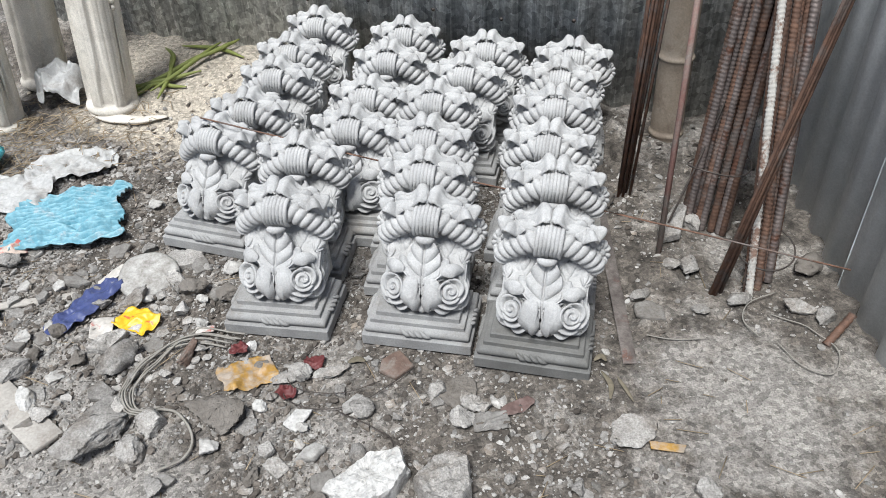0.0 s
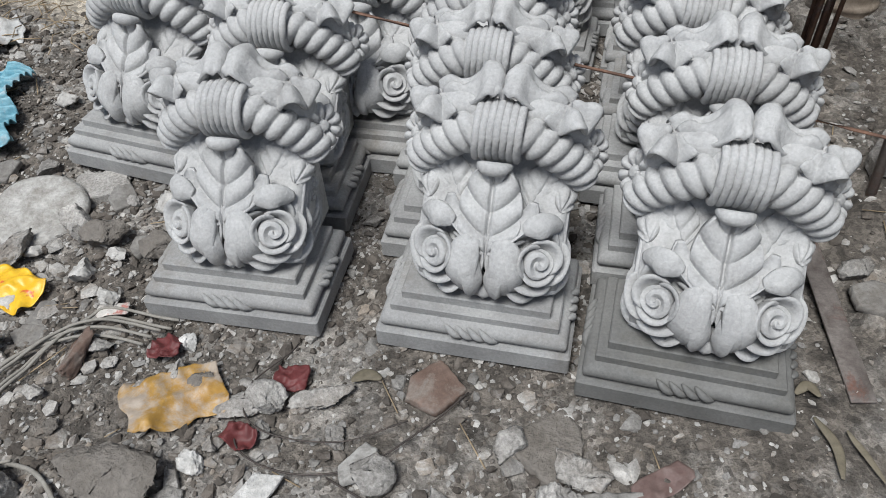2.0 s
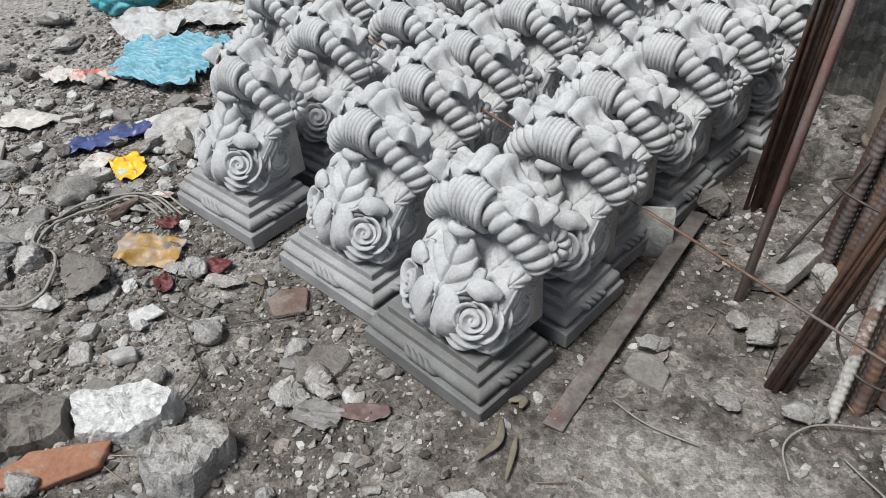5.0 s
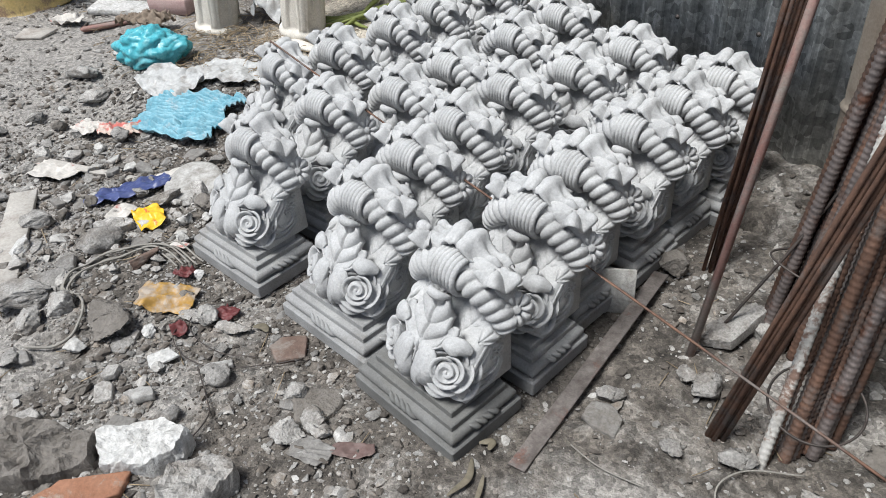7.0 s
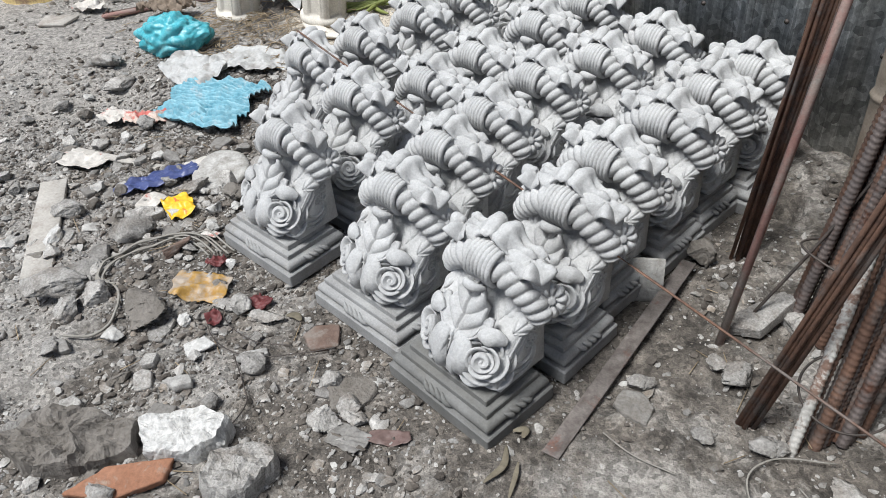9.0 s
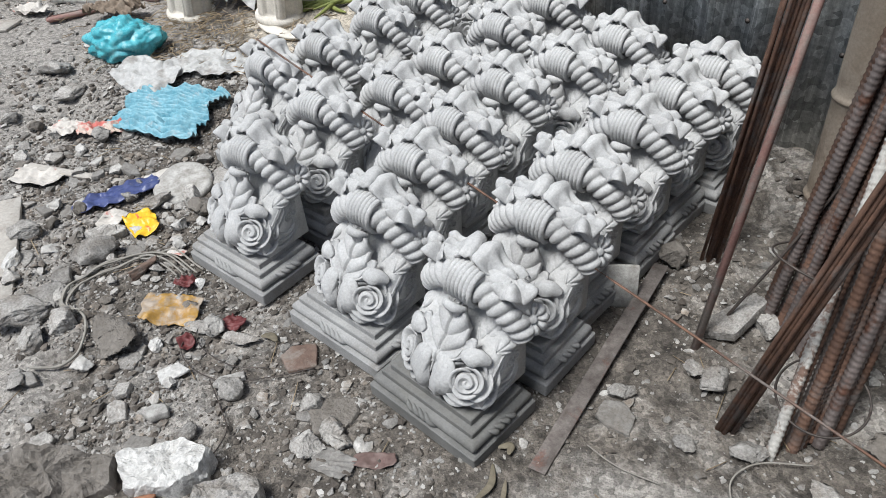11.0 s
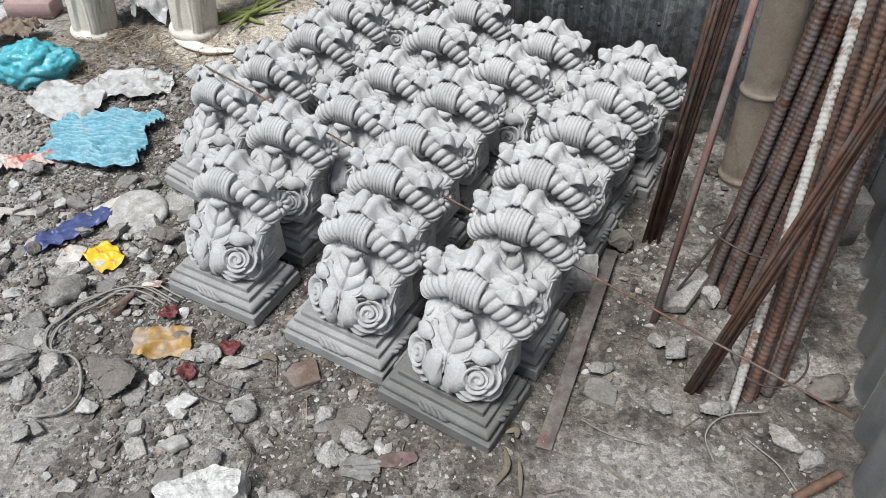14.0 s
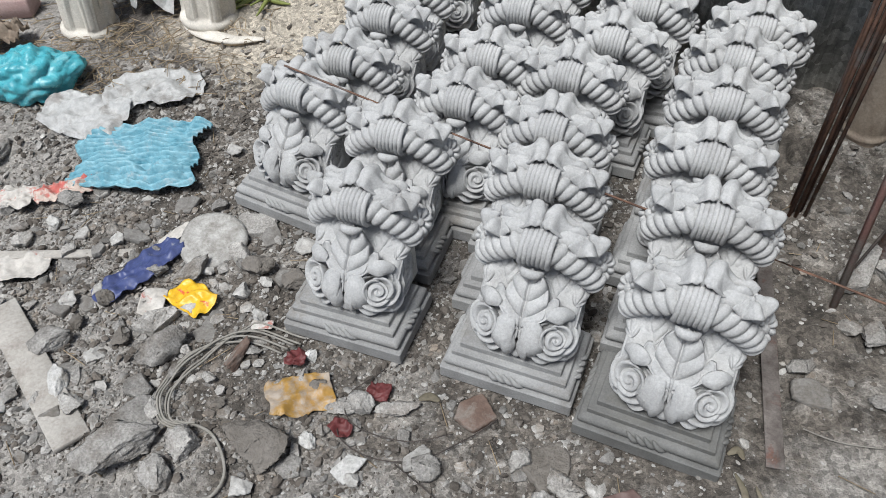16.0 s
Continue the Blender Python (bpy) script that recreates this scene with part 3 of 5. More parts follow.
def side_relief():
    """Three nested drops that hang from the shoulder round four little curls, in low relief on the flank."""
    out = []
    for k in range(3):
        q = 1 - 0.24 * k
        cy, cz, r = 0.116 + 0.007 * k, 0.120 + 0.003 * k, 0.044 * q
        pts = [(0.166 - 0.001 * k, 0.232 - 0.010 * k), (0.146 + 0.003 * k, 0.200 - 0.004 * k), (0.112 + 0.012 * k, 0.168 - 0.005 * k)]
        for a in np.linspace(170, 395, 14):
            pts.append((cy + r * math.cos(radians(a)) * 1.02, cz + r * math.sin(radians(a)) * 0.86))
        path = smooth_path([(FLANK, y, z) for y, z in pts], 70)
        out.append(taper(path, 0.0036, 8, 1.6, 0.45, up=(1, 0, 0)))
    for cy, cz, r0, s0 in ((0.142, 0.140, 0.011, 0), (0.158, 0.150, 0.011, 2), (0.146, 0.164, 0.010, 1), (0.163, 0.174, 0.009, 3)):
        pts = [(FLANK, cy + r0 * (1 - i / 22) * math.cos(i * 0.5 + s0), cz + r0 * (1 - i / 22) * math.sin(i * 0.5 + s0)) for i in range(20)]
        out.append(taper(smooth_path(pts, 40), 0.0026, 6, 1.7, 0.5, up=(1, 0, 0)))
    return join(*out)


def make_corbel():
    top = thing("corbel", "pale grey cast-concrete corbel with roses, rope and bow, stepped base", "corbel", "rows of cast corbels on the ground")
    piece("base_slab", slab(W, D, [(0.004, 0), (0.0, 0.004), (0.0, 0.033), (0.003, 0.036)]), CAST_DUSTY, top, smooth=False)
    tor = [(0.012, 0.035)] + [(0.018 - 0.0120 * math.cos(a), 0.0485 + 0.0125 * math.sin(a)) for a in np.linspace(-1.4, 1.45, 9)] + [(0.020, 0.062)]
    moulding = piece("round_moulding", slab(W, D, tor), CAST_DUSTY, top)
    piece("step", slab(W, D, [(0.020, 0.060), (0.020, 0.073), (0.022, 0.075)], 0.002), CAST_DUSTY, top, smooth=False)
    piece("step", slab(W, D, [(0.034, 0.073), (0.034, BASE_TOP - 0.002), (0.036, BASE_TOP)], 0.002), CAST_DUSTY, top, smooth=False)
    for px, py, rot in ((0, 0.008, 0), (W / 2 - 0.008, D / 2, 90), (-W / 2 + 0.008, D / 2, -90)):
        twist = []
        for k in range(4):
            c = -0.024 + 0.016 * k
            twist.append(taper(smooth_path([(c - 0.014, 0.002, 0.060), (c, -0.0040, 0.049), (c + 0.014, 0.002, 0.038)], 10), 0.0056, 8))
        piece("twist_ornament", moved(join(*twist), pose(px, py, 0, 0, 0, rot)), CAST_DUSTY, moulding)
    body = piece("body", body_geo(), CAST, top)
    piece("tall_leaf", leaf_geo([(0, 0.044, 0.156), (0, 0.056, 0.176), (0, 0.077, 0.201), (0, 0.096, 0.228), (0, 0.106, 0.252)], 0.041, 0.18, 4, 61, 84, 0.014, shape=0.95, normal=(0, -1, 0.45), blunt=0.45, groove=0.0140), CAST, top)
    piece("leaf_tip", taper(smooth_path([(-0.022, 0.114, 0.247), (-0.010, 0.099, 0.252), (0.010, 0.099, 0.252), (0.022, 0.114, 0.247)], 16), 0.0090, 10), CAST, top)
    heart, petals = rose_parts(0.055)
    face = Matrix.Translation((0.066, 0.058, 0.141)) @ Vector((0.46, -0.72, 0.50)).to_track_quat("Z", "Y").to_matrix().to_4x4()
    bud_petals = []
    for spine, wd, nrm in (
            ([(0.018, 0.050, 0.092), (0.036, 0.028, 0.108), (0.042, 0.024, 0.138), (0.036, 0.038, 0.166), (0.024, 0.054, 0.180)], 0.0170, (0.45, -0.85, 0.3)),
            ([(0.010, 0.046, 0.090), (0.022, 0.022, 0.108), (0.027, 0.019, 0.138), (0.022, 0.036, 0.166), (0.014, 0.052, 0.178)], 0.0165, (0.20, -0.9, 0.35)),
            ([(0.005, 0.046, 0.086), (0.008, 0.022, 0.106), (0.011, 0.019, 0.132), (0.018, 0.032, 0.156), (0.032, 0.044, 0.174)], 0.0140, (-0.45, -0.85, 0.3)),
            ([(0.046, 0.066, 0.188), (0.064, 0.066, 0.196), (0.082, 0.076, 0.194), (0.096, 0.092, 0.180)], 0.0165, (0.25, -0.75, 0.65))):
        bud_petals.append(leaf_geo(spine, wd, 0.42, 1, 19, 28, 0.009, shape=0.95, normal=nrm, blunt=0.32, groove=0.0))
    for sg in (1, -1):
        fix = (lambda g: g) if sg > 0 else mirrored
        piece("scroll_relief", fix(side_relief()), CAST, body)
        rose = piece("rose", fix(moved(heart, face)), CAST, top)
        for q in petals:
            piece("petal", fix(moved(q, face)), CAST, rose)
        for q in bud_petals:
            piece("petal", fix(q), CAST, rose)
        piece("curled_leaf", fix(leaf_geo([(0.004, 0.040, 0.136), (0.009, 0.050, 0.158), (0.021, 0.064, 0.176), (0.038, 0.076, 0.187), (0.052, 0.086, 0.198), (0.055, 0.094, 0.212)], 0.0150, -0.50, 1, 19, 30, 0.009, normal=(-0.15, -0.70, 0.60), blunt=0.36, groove=0.0)), CAST, top)
        piece("side_leaf", fix(leaf_geo([(0.048, 0.114, 0.184), (0.060, 0.130, 0.200), (0.070, 0.145, 0.220), (0.074, 0.158, 0.248)], 0.028, 0.35, 4, 27, 40, 0.014, normal=(0.12, -1, 0.4), groove=0.007)), CAST, top)
        piece("flank_leaf", fix(leaf_geo([(0.090, 0.112, 0.186), (0.098, 0.130, 0.196), (0.102, 0.150, 0.200), (0.102, 0.168, 0.196)], 0.016, 0.5, 2, 17, 20, 0.012, normal=(0.6, -0.5, 0.6), groove=0.007)), CAST, top)
        piece("flank_leaf", fix(leaf_geo([(0.100, 0.190, 0.236), (0.104, 0.184, 0.214), (0.104, 0.176, 0.198), (0.098, 0.166, 0.190)], 0.020, 0.5, 3, 17, 24, 0.012, normal=(0.9, -0.3, 0.1), groove=0.007)), CAST, top)
        piece("rope", fix(rope_geo()), CAST, top)
        ros = moved(rosette_geo(), Matrix.Translation((0.117, 0.180, 0.236)) @ Vector((0.72, -0.55, 0.42)).to_track_quat("Z", "Y").to_matrix().to_4x4())
        piece("rosette", fix(ros), CAST, top)
        piece("bow_loop", fix(bow_loop()), CAST, top)
        piece("ribbon_tail", fix(ruffle(0.082, 0.174, 0.300, 0.044, 2.7, 0.4, 0.020)), CAST, top)
        piece("ribbon_core", fix(taper(smooth_path([(0.020, 0.166, 0.296), (0.060, 0.172, 0.288), (0.090, 0.178, 0.270), (0.104, 0.182, 0.246)], 20), 0.024, 12, 0.9, 0.5)), CAST, top)
    for a in (-34, 0, 34):
        m = Matrix.Translation((0, 0.052, 0.116)) @ Matrix.Rotation(radians(a), 4, "Y") @ Matrix.Translation((0, -0.052, -0.116))
        piece("foot_leaf", moved(leaf_geo([(0, 0.052, 0.116), (0, 0.034, 0.106), (0, 0.028, 0.092), (0, 0.034, 0.080)], 0.0125, 0.3, 1, 13, 18, 0.009, normal=(0, -1, 0.5), groove=0.0), m), CAST, top)
    wrap = []
    for k in range(7):
        x = -0.0270 + 0.0090 * k
        ring = [(x + 0.002 * math.sin(a), ROPE_Y + 0.0325 * math.cos(a), ROPE_Z + 0.001 - 0.0010 * abs(k - 3) + 0.0325 * math.sin(a)) for a in np.linspace(0, 2 * math.pi, 29)]
        wrap.append(tube(ring, 0.0055, 10))
    piece("rope_wrap", join(*wrap), CAST, top)
    # the ornament is cast a little off the base's middle, its swag drawn up
    for ob in top.children_recursive:
        if ob.data.materials[0] == CAST:
            for v in ob.data.vertices:
                v.co.x += 0.012
                v.co.z += LIFT + 0.010 * float(step01((v.co.z - 0.20) / 0.10))
    return top


CORBELS = [(0.229, 1.515, -13.5), (0.275, 1.725, -10.8), (0.276, 1.915, -12.8), (0.328, 2.115, -11.5), (0.356, 2.297, -13.5), (0.422, 2.442, -11.0), (-0.048, 1.611, -11.4), (-0.055, 1.796, -10.2), (-0.049, 1.969, -12.2), (-0.028, 2.180, -10.9), (0.064, 2.350, -12.9), (0.149, 2.523, -10.4), (-0.409, 1.675, -10.0), (-0.393, 1.902, -8.8), (-0.268, 2.046, -10.8), (-0.233, 2.231, -9.5), (-0.178, 2.480, -11.5), (-0.125, 2.677, -9.0), (-0.680, 2.036, -18.0), (-0.584, 2.178, -8.8), (-0.539, 2.395, -10.8), (-0.512, 2.574, -9.5), (-0.450, 2.804, -11.5)]
corbel = make_corbel()
first = True
for x, y, turn in CORBELS:
    m = pose(x, y, -0.010, random.uniform(-0.8, 0.8), random.uniform(-0.8, 0.8), turn)
    if first:
        corbel.matrix_basis = m
        first = False
    else:
        copy_thing(corbel, m)
# the first corbel's base parts get a darker grey than the other bases
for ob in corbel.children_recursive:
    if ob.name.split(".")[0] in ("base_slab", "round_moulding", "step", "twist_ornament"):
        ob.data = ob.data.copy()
        ob.data.materials[0] = CAST_DARK
tagged(corbel, "grey cast-concrete corbel with roses and bow, base in darker grey")


# ---- steel, bamboo and rods against the fence ----
def rebar_geo(length, radius, pitch=0.016):
    n = int(length / pitch * 4)

    def section(s, a):
        ph = (s * n / 4 + 0.45 * abs(math.sin(a))) % 1.0
        r = radius * (0.95 + (0.14 if ph < 0.4 else 0.0) + (0.12 if abs(math.sin(a)) < 0.25 else 0))
        return r * math.cos(a), r * math.sin(a)

    return sweep([(0, 0, length * k / n) for k in range(n + 1)], section, 10, (0, 1, 0))


def along(foot, head):
    """A pose at the foot whose z axis points to the head."""
    d = Vector(head) - Vector(foot)
    return Matrix.Translation(foot) @ d.to_track_quat("Z", "Y").to_matrix().to_4x4()


def bar(name, geo, material, foot, head, label, category, group="", turn=0.0):
    ob = piece(name, geo, material)
    ob.matrix_basis = along(foot, head) @ pose(0, 0, 0, 0, 0, turn)
    return tagged(ob, label, category, group)


REBAR = rebar_geo(1.55, 0.0100, 0.0115)
REBAR_MESHES = {}


def rebar(foot, head, material, label):
    if material.name not in REBAR_MESHES:
        REBAR_MESHES[material.name] = to_mesh("rebar", REBAR[0], REBAR[1], material)
    ob = new("rebar", REBAR_MESHES[material.name])
    ob.matrix_basis = along(foot, head) @ pose(0, 0, 0, 0, 0, random.uniform(0, 360))
    tagged(ob, label, "rebar", "ribbed steel bars leaning in the corner")


def spread(foot, head, count, foot_step, head_step, materials, rows=2):
    for k in range(count):
        i, j = k // rows, k % rows
        f = (foot[0] + foot_step[0] * i + 0.010 * random.uniform(-1, 1) + 0.016 * j, foot[1] + foot_step[1] * i + 0.024 * j, -0.01)
        h = (head[0] + head_step[0] * i + 0.030 * random.uniform(-1, 1) + 0.016 * j, head[1] + head_step[1] * i + 0.024 * j, 2.0)
        mtl = materials[k % len(materials)]
        rebar(f, h, mtl, {"rusty_steel": "rust-brown ribbed steel bar leaning on the fence", "grey_steel": "grey-brown ribbed steel bar leaning on the fence", "limed_steel": "ribbed steel bar splashed white with lime"}[mtl.name])


spread((0.738, 2.088), (0.948, 2.360), 14, (0.0165, -0.010), (0.0150, 0.006), [RUST, RUST, RUST_GREY, RUST_GREY, RUST, RUST, RUST_GREY])
spread((0.822, 1.752), (0.920, 2.590), 12, (0.0180, 0.016), (0.0230, -0.012), [LIME, RUST, RUST, RUST_GREY, RUST, RUST, RUST_GREY, RUST, RUST_GREY, RUST, RUST_GREY, RUST])
THIN = tube([(0, 0, 2.0 * k / 3) for k in range(4)], 0.0046, 8)
THIN_SHORT = tube([(0, 0, 1.3 * k / 3) for k in range(4)], 0.0046, 8)
for k in range(9):
    bar("thin_rod", THIN, RUST, (0.580 + 0.014 * (k % 3) + random.uniform(-.006, .006), 2.232 + 0.018 * (k // 3), -0.01), (0.700 + 0.030 * (k % 3) + random.uniform(-.025, .025), 2.43 + 0.025 * (k // 3), 2.0), "thin dark rusty steel rod standing in a bundle", "steel rod", "bundle of thin rods")
for k in range(5):
    bar("thin_rod", THIN_SHORT, RUST, (0.728 + 0.007 * k, 1.768 + random.uniform(-.008, .008), -0.01), (1.140 + 0.012 * k + random.uniform(-.01, .01), 1.905 + 0.015 * k, 2.0), "thin rusty rod leaning across the thick bars", "steel rod", "rods leaning across the bars")
bar("painted_rod", tube([(0, 0, 2.4 * k / 3) for k in range(4)], 0.0085, 10), REDROD, (0.637, 1.952, -0.01), (0.787, 2.50, 2.0), "slim rod with faded red paint leaning on the fence", "rod")
bar("loose_rod", tube(smooth_path([(0, 0, 0), (0.006, 0.01, 0.6), (-0.004, -0.004, 1.2), (0, 0.004, 1.75)], 30), 0.0026, 6), RUST, (1.02, 1.679, 0.143), (-0.60, 2.17, 0.351), "long thin rusty rod lying across the corbels", "steel rod")


def bamboo_geo(length=2.4, r=0.054):
    nodes = [0.06, 0.33, 0.62, 0.93, 1.25, 1.58, 1.92, 2.27]
    zs = sorted(set(list(np.linspace(0, length, 60)) + [q + d for q in nodes for d in (-0.012, -0.006, 0, 0.006, 0.012)]))

    def ring(z):
        b = sum(0.10 * math.exp(-((z - q) / 0.007) ** 2) - 0.05 * math.exp(-((z - q - 0.012) / 0.006) ** 2) for q in nodes)
        return r * (1 + b) * (1 - 0.05 * z / length)

    return sweep([(0.006 * math.sin(z * 2), 0, z) for z in zs], lambda s, a: (ring(zs[min(len(zs) - 1, int(round(s * (len(zs) - 1))))]) * math.cos(a), ring(zs[min(len(zs) - 1, int(round(s * (len(zs) - 1))))]) * math.sin(a)), 20, (0, 1, 0))


bar("bamboo_post", bamboo_geo(), BAMBOO, (0.795, 2.550, -0.02), (0.800, 2.580, 2.0), "thick dry bamboo pole with dark node rings at the fence", "bamboo pole")

# ---- cast pillars ----
def pillar_geo(height=1.9, r=0.088):
    zs = list(np.linspace(0, 0.036, 7)) + [0.040, 0.050] + list(np.linspace(0.055, height, 90))

    def section(s, a):
        z = zs[int(round(s * (len(zs) - 1)))]
        if z <= 0.036:
            rr = r * 0.98 + 0.012 * math.sin(math.pi * z / 0.036) ** 0.6
        else:
            edge = 0.16 + 0.34 * float(step01((0.34 - z) / 0.28)) ** 2
            wave = abs(((a / (2 * math.pi) * 6) % 1.0) - 0.5) * 2
            panel = 0.011 * float(step01((wave - edge) / 0.10))
            vein = 0.004 * math.exp(-((wave - 0.92) / 0.06) ** 2) + 0.0025 * math.exp(-((wave - 0.62) / 0.05) ** 2)
            rr = r * (0.86 - 0.02 * z) + panel + vein
        return rr * math.cos(a), rr * math.sin(a)

    return sweep([(0, 0, z) for z in zs], section, 120, (0, 1, 0))


def beads(r=0.1):
    out = []
    for z0 in (0.40, 0.98, 1.5):
        for k, b in enumerate((0.009, 0.012, 0.015, 0.014, 0.010)):
            out.append(taper([(0, -r, z0 + 0.026 * k + b * t) for t in np.linspace(-1, 1, 9)], b, 10))
        out.append(taper([(0, -r + 0.003, z0 - 0.03 - 0.26 * t) for t in np.linspace(0, 1, 10)], 0.005, 8))
    return join(*out)


PILLAR_GEO, BEADS = pillar_geo(), beads(0.084)
for x, y, hx, hy, turn in ((-1.222, 2.905, -1.022, 2.98, 20), (-1.645, 2.845, -1.445, 2.93, 15), (-1.560, 3.120, -1.360, 3.24, 40)):
    p = thing("cast_pillar", "cream cast pillar with bead ornament and ringed foot, standing aslant on the sand", "pillar", "cast pillars by the fence")
    p.matrix_basis = along((x, y, gz(x, y) - 0.005), (hx, hy, 2.0)) @ pose(0, 0, 0, 0, 0, turn)
    shaft = piece("shaft", PILLAR_GEO, PILLAR, p)
    for a in (0, 60, -60):
        b = piece("bead_string", BEADS, PILLAR, p)
        b.matrix_basis = pose(0, 0, 0, 0, 0, a)

# ---- drum ----
drum = thing("oil_drum", "dented yellow drum browned with rust, draped with a grey cloth", "drum")
dx, dy = -2.80, 2.71
drum.matrix_basis = pose(dx, dy, gz(dx, dy) - 0.01, 2, -2, 0)


def drum_section(s, a):
    r = 0.215 + 0.006 * math.sin(3 * a + 1) + (0.008 if abs(s - 0.02) < 0.015 or abs(s - 0.5) < 0.02 else 0)
    return r * math.cos(a), r * math.sin(a)


piece("drum_body", sweep([(0, 0, 0.44 * k / 50) for k in range(51)], drum_section, 48, (0, 1, 0)), DRUM, drum)
cv = []
for j in range(14):
    q = j / 13
    for k in range(64):
        a = 2 * math.pi * k / 64
        fold = 0.012 * math.sin(7 * a) + 0.008 * math.sin(13 * a + 1)
        drop = 0.08 + 0.05 * math.sin(2 * a + 0.5) + 0.03 * math.sin(5 * a)
        r = 0.228 * min(1, q * 2) + (fold * max(0, q - 0.4) + 0.006)
        cv.append((r * math.cos(a), r * math.sin(a), 0.45 - (max(0, q - 0.5) * 2 * drop) + 0.01 * math.sin(5 * a + 6 * q)))
cloth = piece("cloth_cover", (cv, grid_faces(64, 14, True)), PINE, drum, "stiff grey cement-caked cloth")


# ---- rubble ----
def chip_shape(rng, flat=0.6, sub=1):
    """A broken stone about 1 across: an icosphere cut and squeezed at random."""
    bm = bmesh.new()
    bmesh.ops.create_icosphere(bm, subdivisions=sub, radius=0.5)
    cuts = [Vector((rng.uniform(-1, 1), rng.uniform(-1, 1), rng.uniform(-1, 1))).normalized() for _ in range(12)]
    limit = [rng.uniform(0.22, 0.42) for _ in cuts]
    sq = Vector((rng.uniform(0.8, 1.35), rng.uniform(0.65, 1.0), flat * rng.uniform(0.6, 1.1)))
    verts = []
    for v in bm.verts:
        p = v.co.copy()
        for n, d in zip(cuts, limit):
            over = p.dot(n) - d
            if over > 0:
                p -= n * over
        p += Vector((rng.uniform(-1, 1), rng.uniform(-1, 1), rng.uniform(-1, 1))) * 0.025
        verts.append((p.x * sq.x, p.y * sq.y, p.z * sq.z))
    faces = [tuple(q.index for q in f.verts) for f in bm.faces]
    bm.free()
    return np.array(verts), np.array(faces)


def footprint_free(x, y, margin=0.0):
    for cx, cy, turn in CORBELS:
        a = radians(turn)
        dx_, dy_ = x - cx, y - cy
        u, v = dx_ * math.cos(a) + dy_ * math.sin(a), -dx_ * math.sin(a) + dy_ * math.cos(a)
        if abs(u) < W / 2 + margin and -margin < v < D + margin:
            return False
    return True


def in_yard(x, y):
    open_ground = np.hypot(np.asarray(x) - HOLE[0], np.asarray(y) - HOLE[1]) > 0.06
    back = (x - CORNER[0]) * -0.355 + (y - CORNER[1]) * -0.935
    return open_ground & (back > 0.05) & (x < 1.03 + (y - 1.9) * 0.075)


def density(x, y):
    """Share of rubble: thick where the waste lies, thin on the trodden slab, the sand and the path."""
    x, y = np.asarray(x, float), np.asarray(y, float)
    d = np.where((x - 0.72) ** 2 + ((y - 1.40) / 0.75) ** 2 < 0.32 ** 2, 0.12, 0.75)
    d = np.where(x < -0.25, d * 1.35, d)
    d = np.where(x > -0.30, d * 0.7, d)
    d = np.where(x > 0.40, d * 0.5, d)
    d = np.where(x < -1.55, d * 0.4, d)
    back = (x - CORNER[0]) * -0.355 + (y - CORNER[1]) * -0.935
    d = np.where((back < 0.7) & (x < 0), 0.10, d)
    d = np.where(np.abs((x + 2.3) * 0.5 + (y - 2.4) * -0.85) < 0.25, d * 0.3, d)
    d = np.where((np.abs(y - 1.22) < 0.12) & (x < -0.45), d * 0.3, d)
    return d * (0.25 + 1.1 * (hash_noise(x * 3.3, y * 3.3, 9) + 0.5))


def scatter(name, count, lo, hi, sub, seed, material, label, flat=0.6, area=(-2.6, 1.05, 0.9, 3.3), power=2.2, sink=0.25):
    rng, gen = random.Random(seed), np.random.RandomState(seed)
    shapes = [chip_shape(rng, flat, sub) for _ in range(14)]
    x, y = gen.uniform(area[0], area[1], count * 5), gen.uniform(area[2], area[3], count * 5)
    ok = in_yard(x, y) & (gen.rand(count * 5) < density(x, y))
    x, y = x[ok][:count], y[ok][:count]
    z = ground_height(x, y)
    size = lo + (hi - lo) * gen.rand(len(x)) ** power
    vs, fs, k = [], [], 0
    for i in range(len(x)):
        v, f = shapes[rng.randrange(14)]
        e = Euler((rng.uniform(-0.35, 0.35), rng.uniform(-0.35, 0.35), rng.uniform(0, 6.28))).to_matrix()
        p = (v * size[i]) @ np.array(e).T + np.array((x[i], y[i], z[i] + size[i] * flat * (0.5 - sink) * 0.6))
        vs.append(p)
        fs.append(f + k)
        k += len(v)
    me = bpy.data.meshes.new(name)
    me.from_pydata(np.vstack(vs).tolist(), [], np.vstack(fs).tolist())
    me.materials.append(material)
    tagged(new(name, me), label, "rubble", kind="stuff")


scatter("gravel", 20000, 0.004, 0.019, 1, 11, PEBBLE, "pale and brown chips of plaster and gravel on the soil")
scatter("mortar_crumbs", 3600, 0.014, 0.042, 1, 12, PEBBLE, "grey crumbs of broken mortar scattered over the yard", 0.55)
scatter("soil_clods", 5600, 0.007, 0.034, 1, 13, CLOD, "dark brown clods of loose soil", 0.7, power=2.0)
scatter("gravel_between", 1500, 0.004, 0.02, 1, 14, CLOD, "dark crumbs of soil and grit among the corbels", 0.7, area=(-0.7, 0.62, 1.5, 2.9))

scatter("plaster_flakes", 700, 0.008, 0.026, 1, 15, FLAKE, "thin white flakes of plaster strewn over the soil", 0.28, power=1.8)

